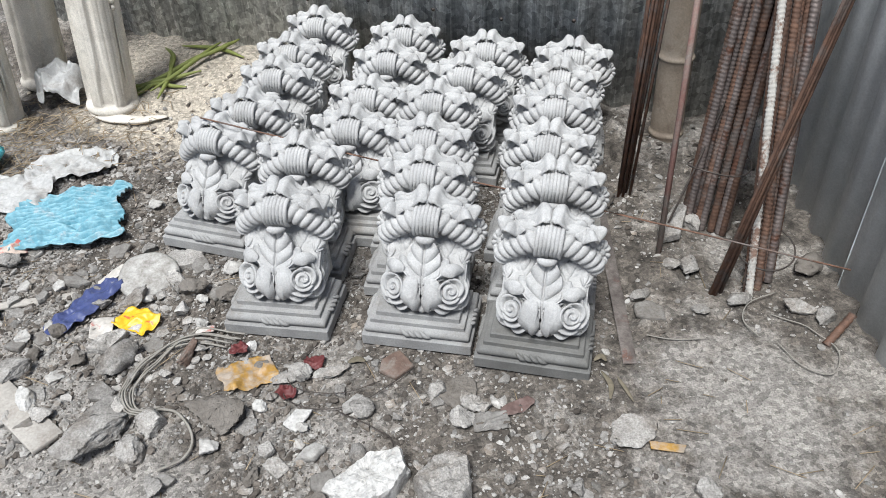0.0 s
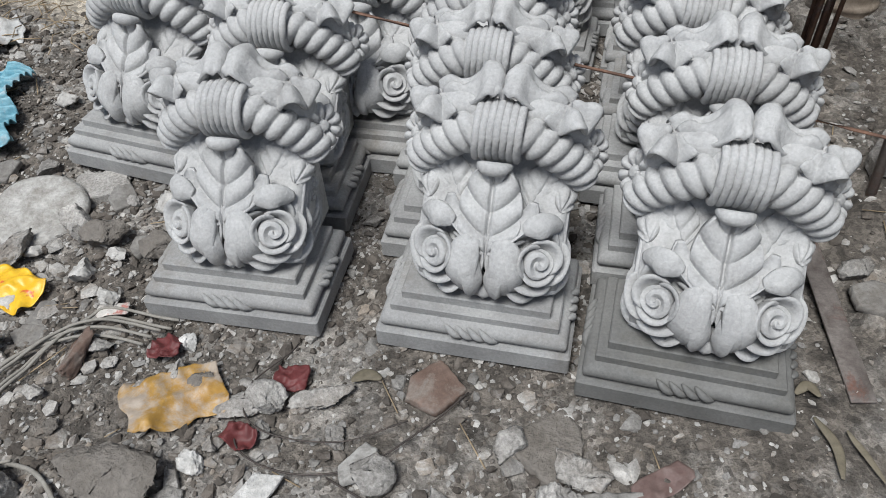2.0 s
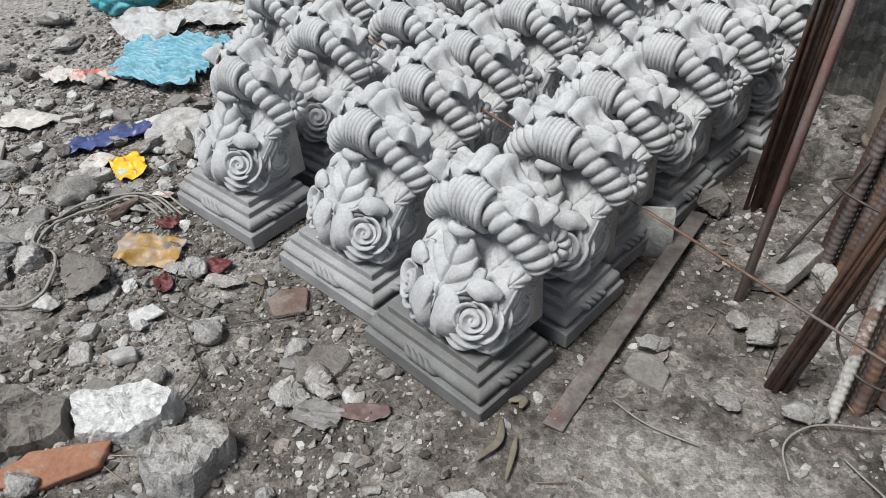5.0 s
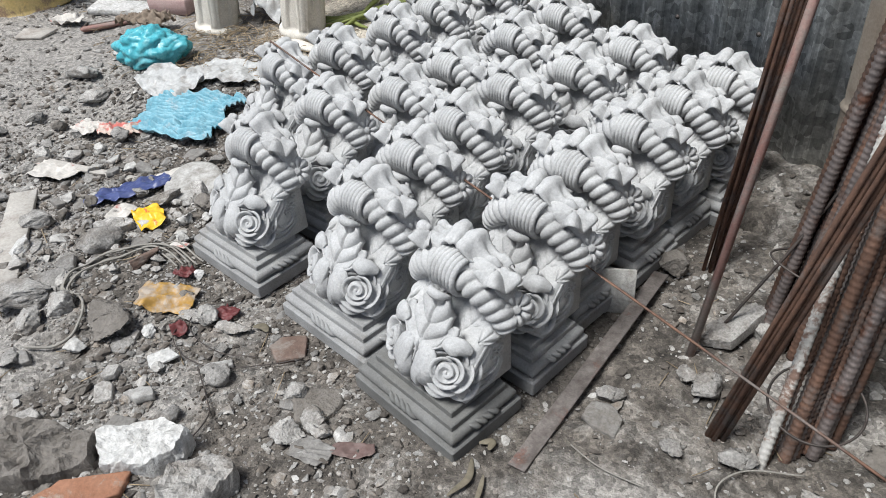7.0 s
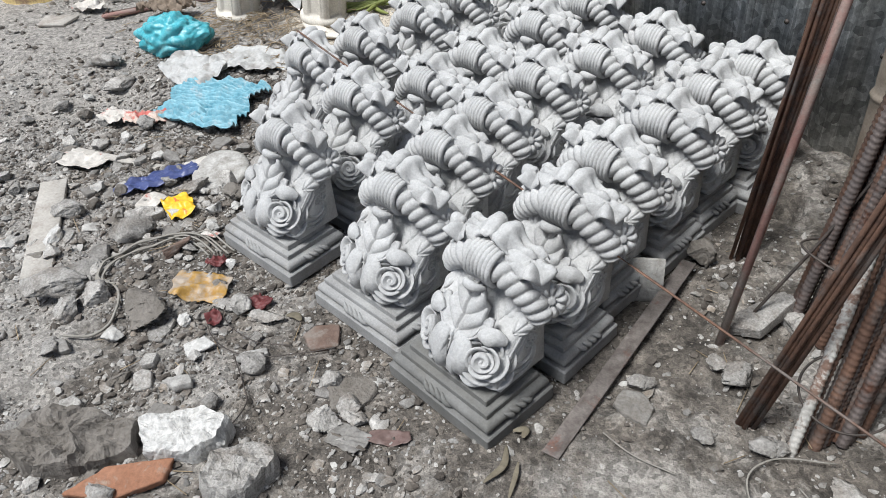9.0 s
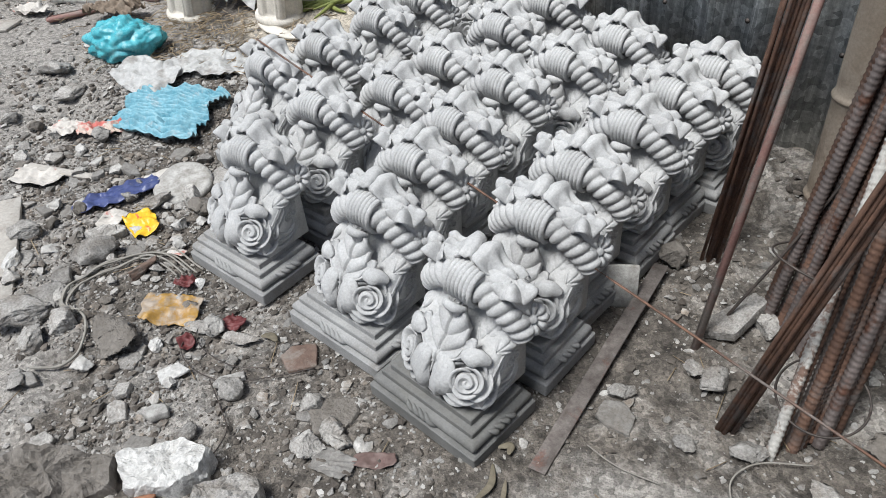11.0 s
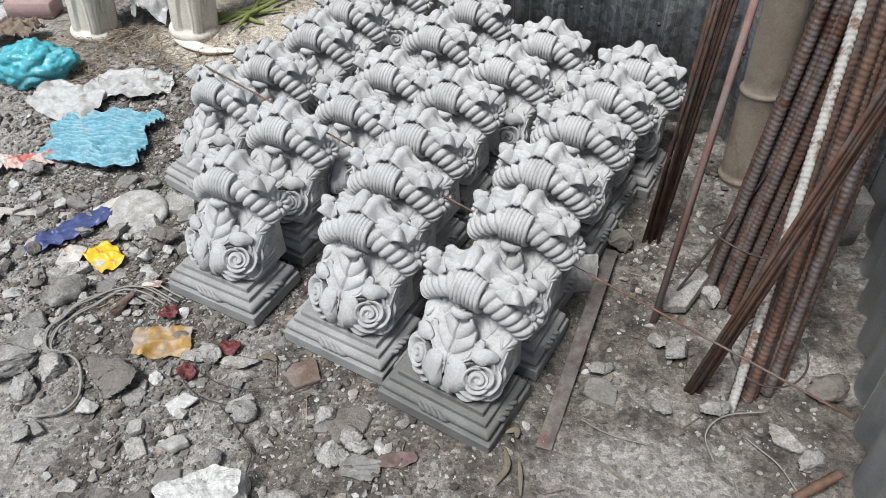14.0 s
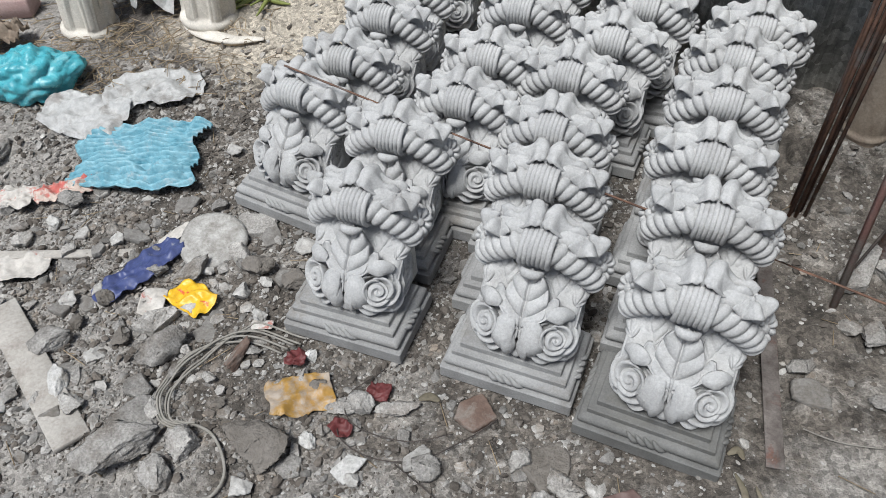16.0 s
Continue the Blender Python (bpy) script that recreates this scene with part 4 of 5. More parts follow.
scatter("pale_grit", 9000, 0.003, 0.011, 1, 17, FLAKE, "fine pale grit of crushed plaster on the soil", 0.6, area=(-1.7, 1.0, 0.95, 2.4), power=1.6)
scatter("dark_grit", 18000, 0.003, 0.013, 1, 18, CLOD, "fine dark crumbs of earth on the soil", 0.7, area=(-1.7, 1.0, 0.95, 2.4), power=1.6)
scatter("sand_lumps", 900, 0.006, 0.035, 1, 16, SAND, "crumbling lumps of pale sand along the fence", 0.7, area=(-1.7, 0.2, 2.72, 3.4))

STONE_SHAPES = []
_rng = random.Random(5)
for _k in range(10):
    _v, _f = chip_shape(_rng, 0.62, 4)
    _n = np.array([noise.fractal(Vector(p) * 5 + Vector((_k * 7, 0, 0)), 1.0, 2.0, 4) for p in _v])
    _fine = np.array([noise.fractal(Vector(p) * 19 + Vector((_k * 3, 5, 0)), 0.8, 2.0, 3) for p in _v])
    _v = _v * (1 + 0.13 * _n + 0.035 * _fine)[:, None]
    STONE_SHAPES.append((_v, _f))
STONE_MESH = {}


def stone(x, y, w, d, h, turn, kind=0, material=None, label="", name="stone", category="stone", group="loose stones in the yard", tilt=0.0, lift=0.0):
    material = material or STONE
    key = (kind % 10, material.name)
    if key not in STONE_MESH:
        v, f = STONE_SHAPES[kind % 10]
        v = v / np.maximum(v.max(axis=0) - v.min(axis=0), 1e-6)
        STONE_MESH[key] = to_mesh("stone", v, f, material, True)
    ob = new(name, STONE_MESH[key])
    ob.matrix_basis = pose(x, y, gz(x, y) + h * 0.36 + lift, tilt, tilt * 0.6, turn) @ Matrix.Diagonal((w, d, h, 1))
    return tagged(ob, label or "grey lump of broken mortar lying on the soil", category, group)


# stones with a place of their own
stone(-0.60, 1.02, 0.12, 0.10, 0.07, 30, 3)
stone(-1.000, 1.500, 0.050, 0.085, 0.045, 35, 5, WHITE_STONE, "white stone lying beside the plank")
stone(-0.940, 1.450, 0.070, 0.055, 0.040, 10, 6)
stone(-0.765, 1.375, 0.180, 0.095, 0.060, 40, 7)
stone(-0.680, 1.330, 0.085, 0.060, 0.055, -50, 8)
stone(-0.645, 1.385, 0.065, 0.060, 0.050, 60, 9)
stone(-0.505, 1.405, 0.150, 0.100, 0.045, -10, 1, DIRT_STONE, "brownish flat lump of mortar pressed into soil")
stone(-0.810, 1.600, 0.130, 0.070, 0.080, 50, 2)
stone(-0.660, 1.860, 0.085, 0.060, 0.060, 10, 3, DIRT_STONE, "dark rounded stone near the corbel base")
stone(-0.720, 1.880, 0.050, 0.060, 0.070, 80, 5)
stone(-0.840, 1.840, 0.060, 0.110, 0.050, -35, 4)
stone(-0.745, 2.040, 0.120, 0.075, 0.030, 10, 6)
stone(-0.560, 1.840, 0.070, 0.060, 0.045, 10, 7, DIRT_STONE, "dark earthy clod near the corbel base")
stone(-0.414, 1.446, 0.045, 0.032, 0.022, -40, 8, WHITE_STONE, "small white chip of plaster")
stone(-0.620, 1.600, 0.035, 0.085, 0.035, -15, 9, BRICK_DULL, "broken brownish lump of brick", "brick_fragment", "brick fragment")
stone(-0.353, 1.530, 0.095, 0.045, 0.025, 15, 3)
stone(-0.256, 1.545, 0.100, 0.040, 0.025, 20, 6)
stone(-0.470, 1.640, 0.035, 0.03, 0.025, 20, 1, WHITE_STONE, "small white chip of plaster")
stone(0.525, 2.194, 0.075, 0.060, 0.060, 0, 7, DIRT_STONE, "rounded grey-brown stone beside a corbel")
stone(0.430, 1.330, 0.12, 0.09, 0.025, 20, 5)
stone(0.800, 1.730, 0.070, 0.050, 0.035, 20, 3)
stone(0.930, 1.700, 0.090, 0.045, 0.035, -25, 8, STONE, "pale chunk of concrete by the fence")
stone(0.985, 1.650, 0.060, 0.040, 0.035, 25, 9)
stone(1.005, 1.85, 0.10, 0.07, 0.06, 25, 2, DIRT_STONE, "earthy stone at the foot of the fence")
stone(0.700, 1.860, 0.075, 0.055, 0.050, 60, 4)
stone(0.655, 1.880, 0.055, 0.040, 0.035, -10, 6)
stone(0.755, 2.060, 0.060, 0.055, 0.050, 0, 1)
stone(-1.768, 2.278, 0.140, 0.090, 0.070, 10, 0)
stone(-1.600, 2.180, 0.120, 0.080, 0.050, 70, 4)
stone(-1.260, 2.030, 0.080, 0.060, 0.055, 0, 3)
stone(-1.060, 1.600, 0.100, 0.070, 0.050, 40, 7)
stone(-0.860, 1.690, 0.060, 0.050, 0.045, 30, 1)
rng_s = random.Random(77)
placed = 0
while placed < 190:
    x, y = rng_s.uniform(-2.3, 1.0), rng_s.uniform(0.95, 2.7)
    if not in_yard(x, y) or rng_s.random() > density(x, y) or not footprint_free(x, y, 0.03) or (abs(x - 0.484) < 0.06 and 1.42 < y < 2.2) or (x > 0.4 and rng_s.random() < 0.5) or (abs(x + 1.2) < 0.3 and abs(y - 2.3) < 0.3):
        continue
    w = rng_s.uniform(0.026, 0.065)
    stone(x, y, w, w * rng_s.uniform(0.6, 0.95), w * rng_s.uniform(0.4, 0.75), rng_s.uniform(0, 360), rng_s.randrange(10), rng_s.choice([STONE, STONE, STONE, STONE, FLAKE, DIRT_STONE]), "small grey stone of broken mortar on the soil", tilt=rng_s.uniform(-12, 12))
    placed += 1


def slab_thing(name, x, y, w, d, h, turn, material, label, category, tilt=(0, 0), lift=0.0, b=0.003, cut=0.0):
    v, f = box(-w / 2, w / 2, -d / 2, d / 2, 0, h, b)
    out = []
    for p in v:
        k = 0.004 * noise.noise(Vector(p) * 30 + Vector((x, y, 0)) * 9)
        out.append((p[0] + k + (cut * (p[1] / d) if p[0] > 0 else 0), p[1] + k, p[2]))
    ob = piece(name, (out, f), material)
    ob.matrix_basis = pose(x, y, gz(x, y) + lift, tilt[0], tilt[1], turn)
    return tagged(ob, label, category)


def slab_rock(name, x, y, w, d, h, turn, seed, material, label, category, group="", tilt=(0, 0), sink=0.15, sides=6, rough=0.004):
    """A broken flat piece: an uneven polygon with worn edges and a pitted face."""
    rng = random.Random(seed)
    walls_ = [(2 * math.pi * (k + rng.uniform(-0.28, 0.28)) / sides, rng.uniform(0.72, 1.0)) for k in range(sides)]
    n = 64
    verts = []
    rings = [(0.0, 0.0), (0.94, 0.0), (1.0, 0.12), (0.99, 0.5), (0.97, 0.86), (0.93, 1.0)] + [(0.93 - 0.93 * k / 9, 1.0) for k in range(1, 9)] + [(0.0, 1.0)]
    for q, lv in rings:
        for k in range(n):
            a = 2 * math.pi * k / n
            r = min(dist / max(0.15, math.cos(a - b)) for b, dist in walls_ if math.cos(a - b) > 0.15)
            r *= 1 + 0.05 * noise.noise(Vector((math.cos(a) * 4, math.sin(a) * 4, seed + lv)))
            p = Vector((q * r * w / 2 * math.cos(a), q * r * d / 2 * math.sin(a), h * lv))
            bump = noise.fractal(p * 42 + Vector((seed, 0, 0)), 0.9, 2.0, 4)
            if lv > 0:
                p.z += rough * bump + (0.25 * h * noise.noise(p * 11 + Vector((0, seed, 0))) if lv == 1.0 else 0)
            if 0 < lv < 1:
                p.x, p.y = p.x * (1 + 0.05 * bump), p.y * (1 + 0.05 * bump)
            verts.append(tuple(p))
    ob = piece(name, (verts, grid_faces(n, len(rings), True)), material, smooth=rough < 0.003)
    ob.matrix_basis = pose(x, y, gz(x, y) - h * sink, tilt[0], tilt[1], turn)
    return tagged(ob, label, category, group)


LUMPS = "broken pieces lying in the yard"
slab_rock("plaster_lump", -0.140, 1.212, 0.205, 0.125, 0.050, 28, 3, WHITE_STONE, "large white slab of crumbling plaster on the soil", "plaster lump", LUMPS, (6, -4), 0.1, 7, 0.009)
slab_rock("concrete_chunk", 0.020, 1.190, 0.150, 0.135, 0.055, 60, 8, STONE, "pale grey chunk of broken concrete on the soil", "concrete chunk", LUMPS, (-5, 6), 0.15, 8, 0.011)
slab_rock("mortar_block", -0.318, 1.090, 0.270, 0.150, 0.085, 38, 12, DIRT_STONE, "long earthy block of old mortar half in the soil", "mortar block", LUMPS, (4, 5), 0.25, 7, 0.016)
slab_rock("terracotta_shard", -0.160, 1.085, 0.165, 0.070, 0.016, 50, 21, BRICK, "broken orange terracotta tile shard propped on the rubble", "tile shard", LUMPS, (16, 4), -0.6, 5, 0.001)
slab_rock("mortar_slab", -0.775, 1.440, 0.125, 0.105, 0.022, 25, 31, STONE, "flat grey slab of mortar on the rubble", "mortar slab", LUMPS, (8, 3), -0.2, 5, 0.002)
slab_rock("brick_shard", -0.103, 1.558, 0.095, 0.085, 0.012, 40, 44, BRICK_DULL, "flat red-brown brick shard in the soil", "brick shard", LUMPS, (3, 2), 0.0, 5, 0.001)
slab_rock("flat_stone", 0.556, 1.705, 0.100, 0.072, 0.014, -20, 52, CEMENT, "flat grey stone near the steel bar", "flat stone", LUMPS, (2, 2), 0.1, 6, 0.002)
slab_rock("flat_stone", 0.060, 1.465, 0.120, 0.100, 0.014, 60, 57, DIRT_STONE, "flat dark stone sunk in the soil", "flat stone", LUMPS, (1, 2), 0.2, 5, 0.002)
slab_rock("slate_chip", -0.318, 1.398, 0.042, 0.070, 0.005, -30, 61, WHITE_STONE, "smooth white chip of tile on the soil", "tile chip", LUMPS, (8, 6), -1.5, 4, 0.0004)
slab_rock("mortar_slab", -0.730, 2.020, 0.120, 0.070, 0.020, 10, 77, STONE, "flat grey slab of mortar beside the plaster disc", "mortar slab", LUMPS, (6, -5), -0.1, 5, 0.003)
slab_rock("mortar_slab", -0.860, 1.690, 0.110, 0.060, 0.024, 50, 83, STONE, "pale slab of mortar among the litter", "mortar slab", LUMPS, (10, 5), -0.2, 5, 0.004)
rng_l = random.Random(9)
count = 0
while count < 46:
    x, y = rng_l.uniform(-1.25, -0.15), rng_l.uniform(1.0, 2.1)
    if not footprint_free(x, y, 0.05) or rng_l.random() > density(x, y):
        continue
    w = rng_l.uniform(0.035, 0.075)
    slab_rock("mortar_flake", x, y, w, w * rng_l.uniform(0.55, 0.9), rng_l.uniform(0.006, 0.016), rng_l.uniform(0, 360), 100 + count, rng_l.choice([STONE, STONE, FLAKE, CEMENT]), "flat broken flake of grey mortar on the rubble", "mortar flake", "flakes of mortar on the rubble", (rng_l.uniform(-14, 14), rng_l.uniform(-14, 14)), -0.1, 5, 0.0015)
    count += 1
slab_thing("scrap_strip", 0.500, 1.283, 0.075, 0.022, 0.004, -8, YELLOW, "thin orange plastic strip lying on the soil", "plastic scrap", (2, 3), 0.006, 0.001, 0.01)
slab_rock("brickbat", 0.698, 2.045, 0.165, 0.052, 0.030, 53, 5, STONE, "long whitish brickbat leaning at the steel bars", "brickbat", LUMPS, (0, -12), -0.5, 5, 0.003)
slab_thing("concrete_block", 1.03, 2.36, 0.10, 0.07, 0.16, 20, STONE, "upright broken block of concrete by the fence", "concrete block", (3, 2), -0.01, 0.006)
slab_thing("tile_piece", 0.448, 2.012, 0.085, 0.010, 0.105, 22, DISC, "pale stone tile leaning on a corbel base", "tile", (-14, 0), 0.0, 0.002)
steel = slab_thing("flat_steel_bar", 0.486, 1.840, 0.033, 0.63, 0.006, -3.0, RUST_BAR, "flat rusty steel bar lying beside the corbels", "steel bar", (0.6, 0), 0.016, 0.001)
slab_thing("plank", -1.070, 1.520, 0.075, 0.47, 0.014, 50, PINE, "grey weathered plank with a pointed end", "plank", (0, 2), 0.008, 0.002)
slab_thing("plank", -1.045, 1.270, 0.055, 0.16, 0.016, 40, PINE, "short grey weathered plank on the rubble", "plank", (0, 2), 0.008, 0.002)
slab_thing("lath", -1.19, 1.862, 0.37, 0.026, 0.010, 11, PINE, "thin grey wooden lath on the soil", "lath", (0, 1), 0.008, 0.002)
slab_thing("floor_tile", -2.32, 2.43, 0.13, 0.09, 0.012, 30, PINE, "broken grey tile lying on the path", "tile", (3, 2), 0.004, 0.002, 0.03)
slab_thing("pale_brick", -2.02, 2.93, 0.20, 0.10, 0.07, 15, PINK_BRICK, "dusty pink brick behind the rags", "brick", (0, 0), -0.004, 0.006)
slab_thing("plaster_board", -2.24, 2.83, 0.30, 0.12, 0.03, 25, WHITE_STONE, "white broken plaster board on the ground", "plaster board", (2, 4), 0.0, 0.005, 0.06)
slab_thing("wooden_handle", -2.12, 2.64, 0.21, 0.030, 0.026, 62, REDROD, "worn reddish wooden tool handle", "tool handle", (0, 3), 0.004, 0.01)

# round plaster lid
lid_v, lid_f = [], []
for r, z in ((0.078, 0.0), (0.085, 0.006), (0.085, 0.016), (0.076, 0.022), (0.050, 0.020), (0.02, 0.021)):
    lid_v += [(r * (1 + 0.03 * math.sin(3 * a + 1)) * math.cos(a), r * (1 + 0.03 * math.sin(3 * a + 1)) * math.sin(a), z + 0.002 * math.sin(5 * a + r * 90)) for a in np.linspace(0, 2 * math.pi, 40, endpoint=False)]
lid_f = grid_faces(40, 6, True) + [tuple(200 + k for k in range(40))]
lid = piece("plaster_disc", (lid_v, lid_f), DISC)
lid.matrix_basis = pose(-0.826, 1.950, gz(-0.826, 1.950) + 0.010, 10, 4, 0)
tagged(lid, "round pale plaster disc leaning on stones", "plaster disc")


def crumple(w, d, amp, nx, ny, seed, scale=10.0, hump=0.0, ragged=0.07, pleat=0.0, lay=True, x=0.0, y=0.0, turn=0.0):
    """A crumpled sheet that follows the ground under it."""
    us, vs = np.linspace(-1, 1, nx), np.linspace(-1, 1, ny)
    U, V = np.meshgrid(us, vs)
    ang = np.arctan2(V, U)
    edge = 1 + ragged * hash_noise(3 + 2.2 * np.cos(ang), 3 + 2.2 * np.sin(ang), seed) * 2
    sq = np.maximum(np.abs(U), np.abs(V)) / np.maximum(np.hypot(U, V), 1e-6)
    rnd = 0.6 + 0.4 * sq
    X, Y = U * w / 2 * edge * rnd, V * d / 2 * edge * rnd
    wx = X + 0.03 * hash_noise(X * 17 + 3, Y * 17 + 8, seed + 5)
    wy = Y + 0.03 * hash_noise(X * 17 + 31, Y * 17 + 18, seed + 6)
    A1, B1 = wx * 0.8 + wy * 0.6, wy * 0.8 - wx * 0.6
    A2, B2 = wx * 0.38 - wy * 0.92, wy * 0.38 + wx * 0.92
    n1 = hash_noise(A1 * scale + 50, B1 * scale + 50, seed)
    n2 = hash_noise(A2 * scale * 2.3 + 9, B2 * scale * 2.3 + 9, seed + 1)
    n3 = hash_noise(A1 * scale * 5 + 2, B1 * scale * 5 + 2, seed + 2)
    Z = amp * (1 - 2.6 * np.abs(n1)) * 0.5 + amp * 0.5 * (0.5 - 2 * np.abs(n2)) + amp * 0.22 * n3
    if pleat:
        Z += pleat * (1.5 * np.abs(np.sin(Y * 175 + 60 * X * Y + 9 * n1)) - 0.5)
    Z = np.maximum(Z + amp * 0.4 + hump * np.clip(1 - U * U - V * V, 0, 1) ** 0.5, 0.002)
    a = radians(turn)
    GX, GY = X * math.cos(a) - Y * math.sin(a) + x, X * math.sin(a) + Y * math.cos(a) + y
    Zw = Z + ground_height(GX.ravel(), GY.ravel()).reshape(GX.shape) + 0.004
    verts = np.column_stack([GX.ravel(), GY.ravel(), Zw.ravel()])
    return verts, grid_faces(nx, ny)


def sheet_thing(name, x, y, w, d, amp, material, label, category, seed, turn=0.0, nx=56, ny=44, thick=0.0012, **kw):
    ob = piece(name, crumple(w, d, amp, nx, ny, seed, x=x, y=y, turn=turn, **kw), material)
    s = ob.modifiers.new("thickness", "SOLIDIFY")
    s.thickness = thick
    return tagged(ob, label, category)


sheet_thing("plastic_sheet", -1.245, 2.505, 0.30, 0.20, 0.032, CLOUDY, "cloudy white plastic sheet crumpled on the ground", "plastic sheet", 21, 20)
sheet_thing("plastic_sheet", -1.395, 2.36, 0.28, 0.17, 0.035, CLOUDY, "cloudy white plastic wrap crumpled on the ground", "plastic sheet", 22, -10)
sheet_thing("plastic_bag", -1.135, 2.200, 0.38, 0.23, 0.034, BLUE, "dusty light-blue plastic bag spread flat in folds", "plastic bag", 23, 8, nx=110, ny=190, pleat=0.0085, ragged=0.30, scale=7, hump=0.012)
sheet_thing("yellow_bag", -0.458, 1.537, 0.135, 0.095, 0.016, YELLOW, "torn dusty yellow plastic piece half buried", "plastic piece", 24, 20, ragged=0.16, scale=16)
sheet_thing("snack_wrapper", -0.805, 1.765, 0.125, 0.080, 0.02, BRIGHT_YELLOW, "bright yellow and orange snack wrapper", "wrapper", 25, -25, scale=16, nx=36, ny=28)
sheet_thing("navy_packet", -0.965, 1.825, 0.25, 0.085, 0.018, NAVY, "crumpled dark blue packet on the rubble", "wrapper", 26, 62, ragged=0.03, scale=13, nx=50, ny=24)
sheet_thing("paper_strip", -0.930, 1.960, 0.10, 0.035, 0.012, PAPER, "white torn paper strip", "paper", 27, 55, nx=24, ny=10)
sheet_thing("paper_scrap", -0.890, 1.740, 0.06, 0.085, 0.02, PAPER, "white torn paper scrap in the rubble", "paper", 28, 10, nx=20, ny=20)
sheet_thing("paper_packet", -1.31, 2.075, 0.16, 0.07, 0.03, RED_PAPER, "dirty cream and red paper packet", "paper", 29, 30, nx=34, ny=24, scale=20)
sheet_thing("paper_packet", -1.43, 2.03, 0.11, 0.09, 0.03, PAPER, "dirty white paper packet with coloured print", "paper", 30, 0, nx=30, ny=24, scale=20)
sheet_thing("paper_sheet", -1.29, 1.80, 0.17, 0.10, 0.02, PAPER, "dirty white paper lying flat on the soil", "paper", 31, 15, nx=34, ny=24)
sheet_thing("maroon_rag", -0.495, 1.625, 0.045, 0.05, 0.02, MAROON, "small dark red rag beside a corbel", "rag", 32, 0, nx=20, ny=20, scale=40)
sheet_thing("maroon_rag", -0.355, 1.480, 0.05, 0.035, 0.018, MAROON, "small dark red rag at the yellow plastic", "rag", 33, -30, nx=20, ny=20, scale=40)
sheet_thing("maroon_rag", -0.300, 1.575, 0.05, 0.045, 0.014, MAROON, "small dull red rag among stones", "rag", 34, 0, nx=20, ny=20, scale=40)
sheet_thing("pink_scrap", 0.190, 1.415, 0.085, 0.035, 0.007, PINK_SCRAP, "faded pink plastic scrap pressed into soil", "plastic scrap", 35, 30, nx=24, ny=20, scale=30)
sheet_thing("pale_fibre", 0.125, 1.372, 0.085, 0.060, 0.005, CEMENT, "pale fibrous scrap pressed into soil", "fibre scrap", 36, 0, nx=30, ny=26, scale=30, pleat=0.003)
sheet_thing("cement_rag", -1.92, 2.70, 0.22, 0.16, 0.07, RAG, "brown muddy rag heaped on the ground", "rag", 40, 12, scale=18, hump=0.02)
sheet_thing("sacking", -2.05, 3.25, 0.34, 0.22, 0.05, PINE, "grey flattened sacking on the ground", "sacking", 41, 25, scale=10)
sheet_thing("foil_scrap", -2.33, 2.60, 0.16, 0.10, 0.03, PAPER, "pale torn foil scrap on the path", "foil scrap", 42, 0, scale=20, nx=30, ny=24)
sheet_thing("clear_bag", -1.42, 2.96, 0.17, 0.15, 0.10, CLOUDY, "cloudy clear plastic bag between the pillars", "plastic bag", 43, 0, hump=0.06)
sheet_thing("far_litter", -2.6, 3.9, 0.7, 0.35, 0.05, STRAW_MAT, "yellowish dry plant litter on the far ground", "litter", 44, 15, nx=80, ny=50, scale=18, ragged=0.3)
sheet_thing("red_spot_scrap", -0.60, 1.70, 0.05, 0.03, 0.012, PAPER, "pinkish paper crumb in the rubble", "paper", 45, 12, nx=14, ny=12)

sheet_thing("green_net", -0.715, 2.150, 0.06, 0.05, 0.015, GREEN_NET, "scrap of green netting beside a corbel base", "netting", 46, 12, nx=18, ny=16, scale=30)

# full cyan bag
bv, n_u, n_v = [], 110, 60
for j in range(n_v):
    ph = math.pi * (j / (n_v - 1))
    for k in range(n_u):
        th = 2 * math.pi * k / n_u
        dirv = Vector((math.sin(ph) * math.cos(th), math.sin(ph) * math.sin(th), math.cos(ph)))
        wr = noise.noise(dirv * 2.1 + Vector((4, 1, 2)))
        rr = 1 + 0.34 * abs(wr) - 0.08 + 0.09 * abs(noise.noise(dirv * 5.5)) + 0.05 * abs(noise.noise(dirv * 12))
        p = Vector((dirv.x * 0.122 * rr, dirv.y * 0.098 * rr, max(-0.045, dirv.z * 0.085 * rr)))
        if dirv.x > 0.75:
            p.z += 0.03 * (dirv.x - 0.75) * 4
            p.x += 0.04 * (dirv.x - 0.75) * 4
        bv.append(tuple(p))
bag = piece("cyan_bag", (bv, grid_faces(n_u, n_v, True)), CYAN)
bag.matrix_basis = pose(-1.635, 2.49, gz(-1.635, 2.49) + 0.048, 0, 0, 22)
tagged(bag, "shiny turquoise plastic bag, tied and crumpled", "plastic bag")


# ---- cords, wires, stalks ----
def lay_path(points, n, lift=0.006):
    p = smooth_path([(x, y, 0) for x, y in points], n)
    z = ground_height(p[:, 0], p[:, 1])
    z = np.convolve(np.pad(z, 2, mode="edge"), np.ones(5) / 5, "valid")
    p[:, 2] = z + lift
    return p


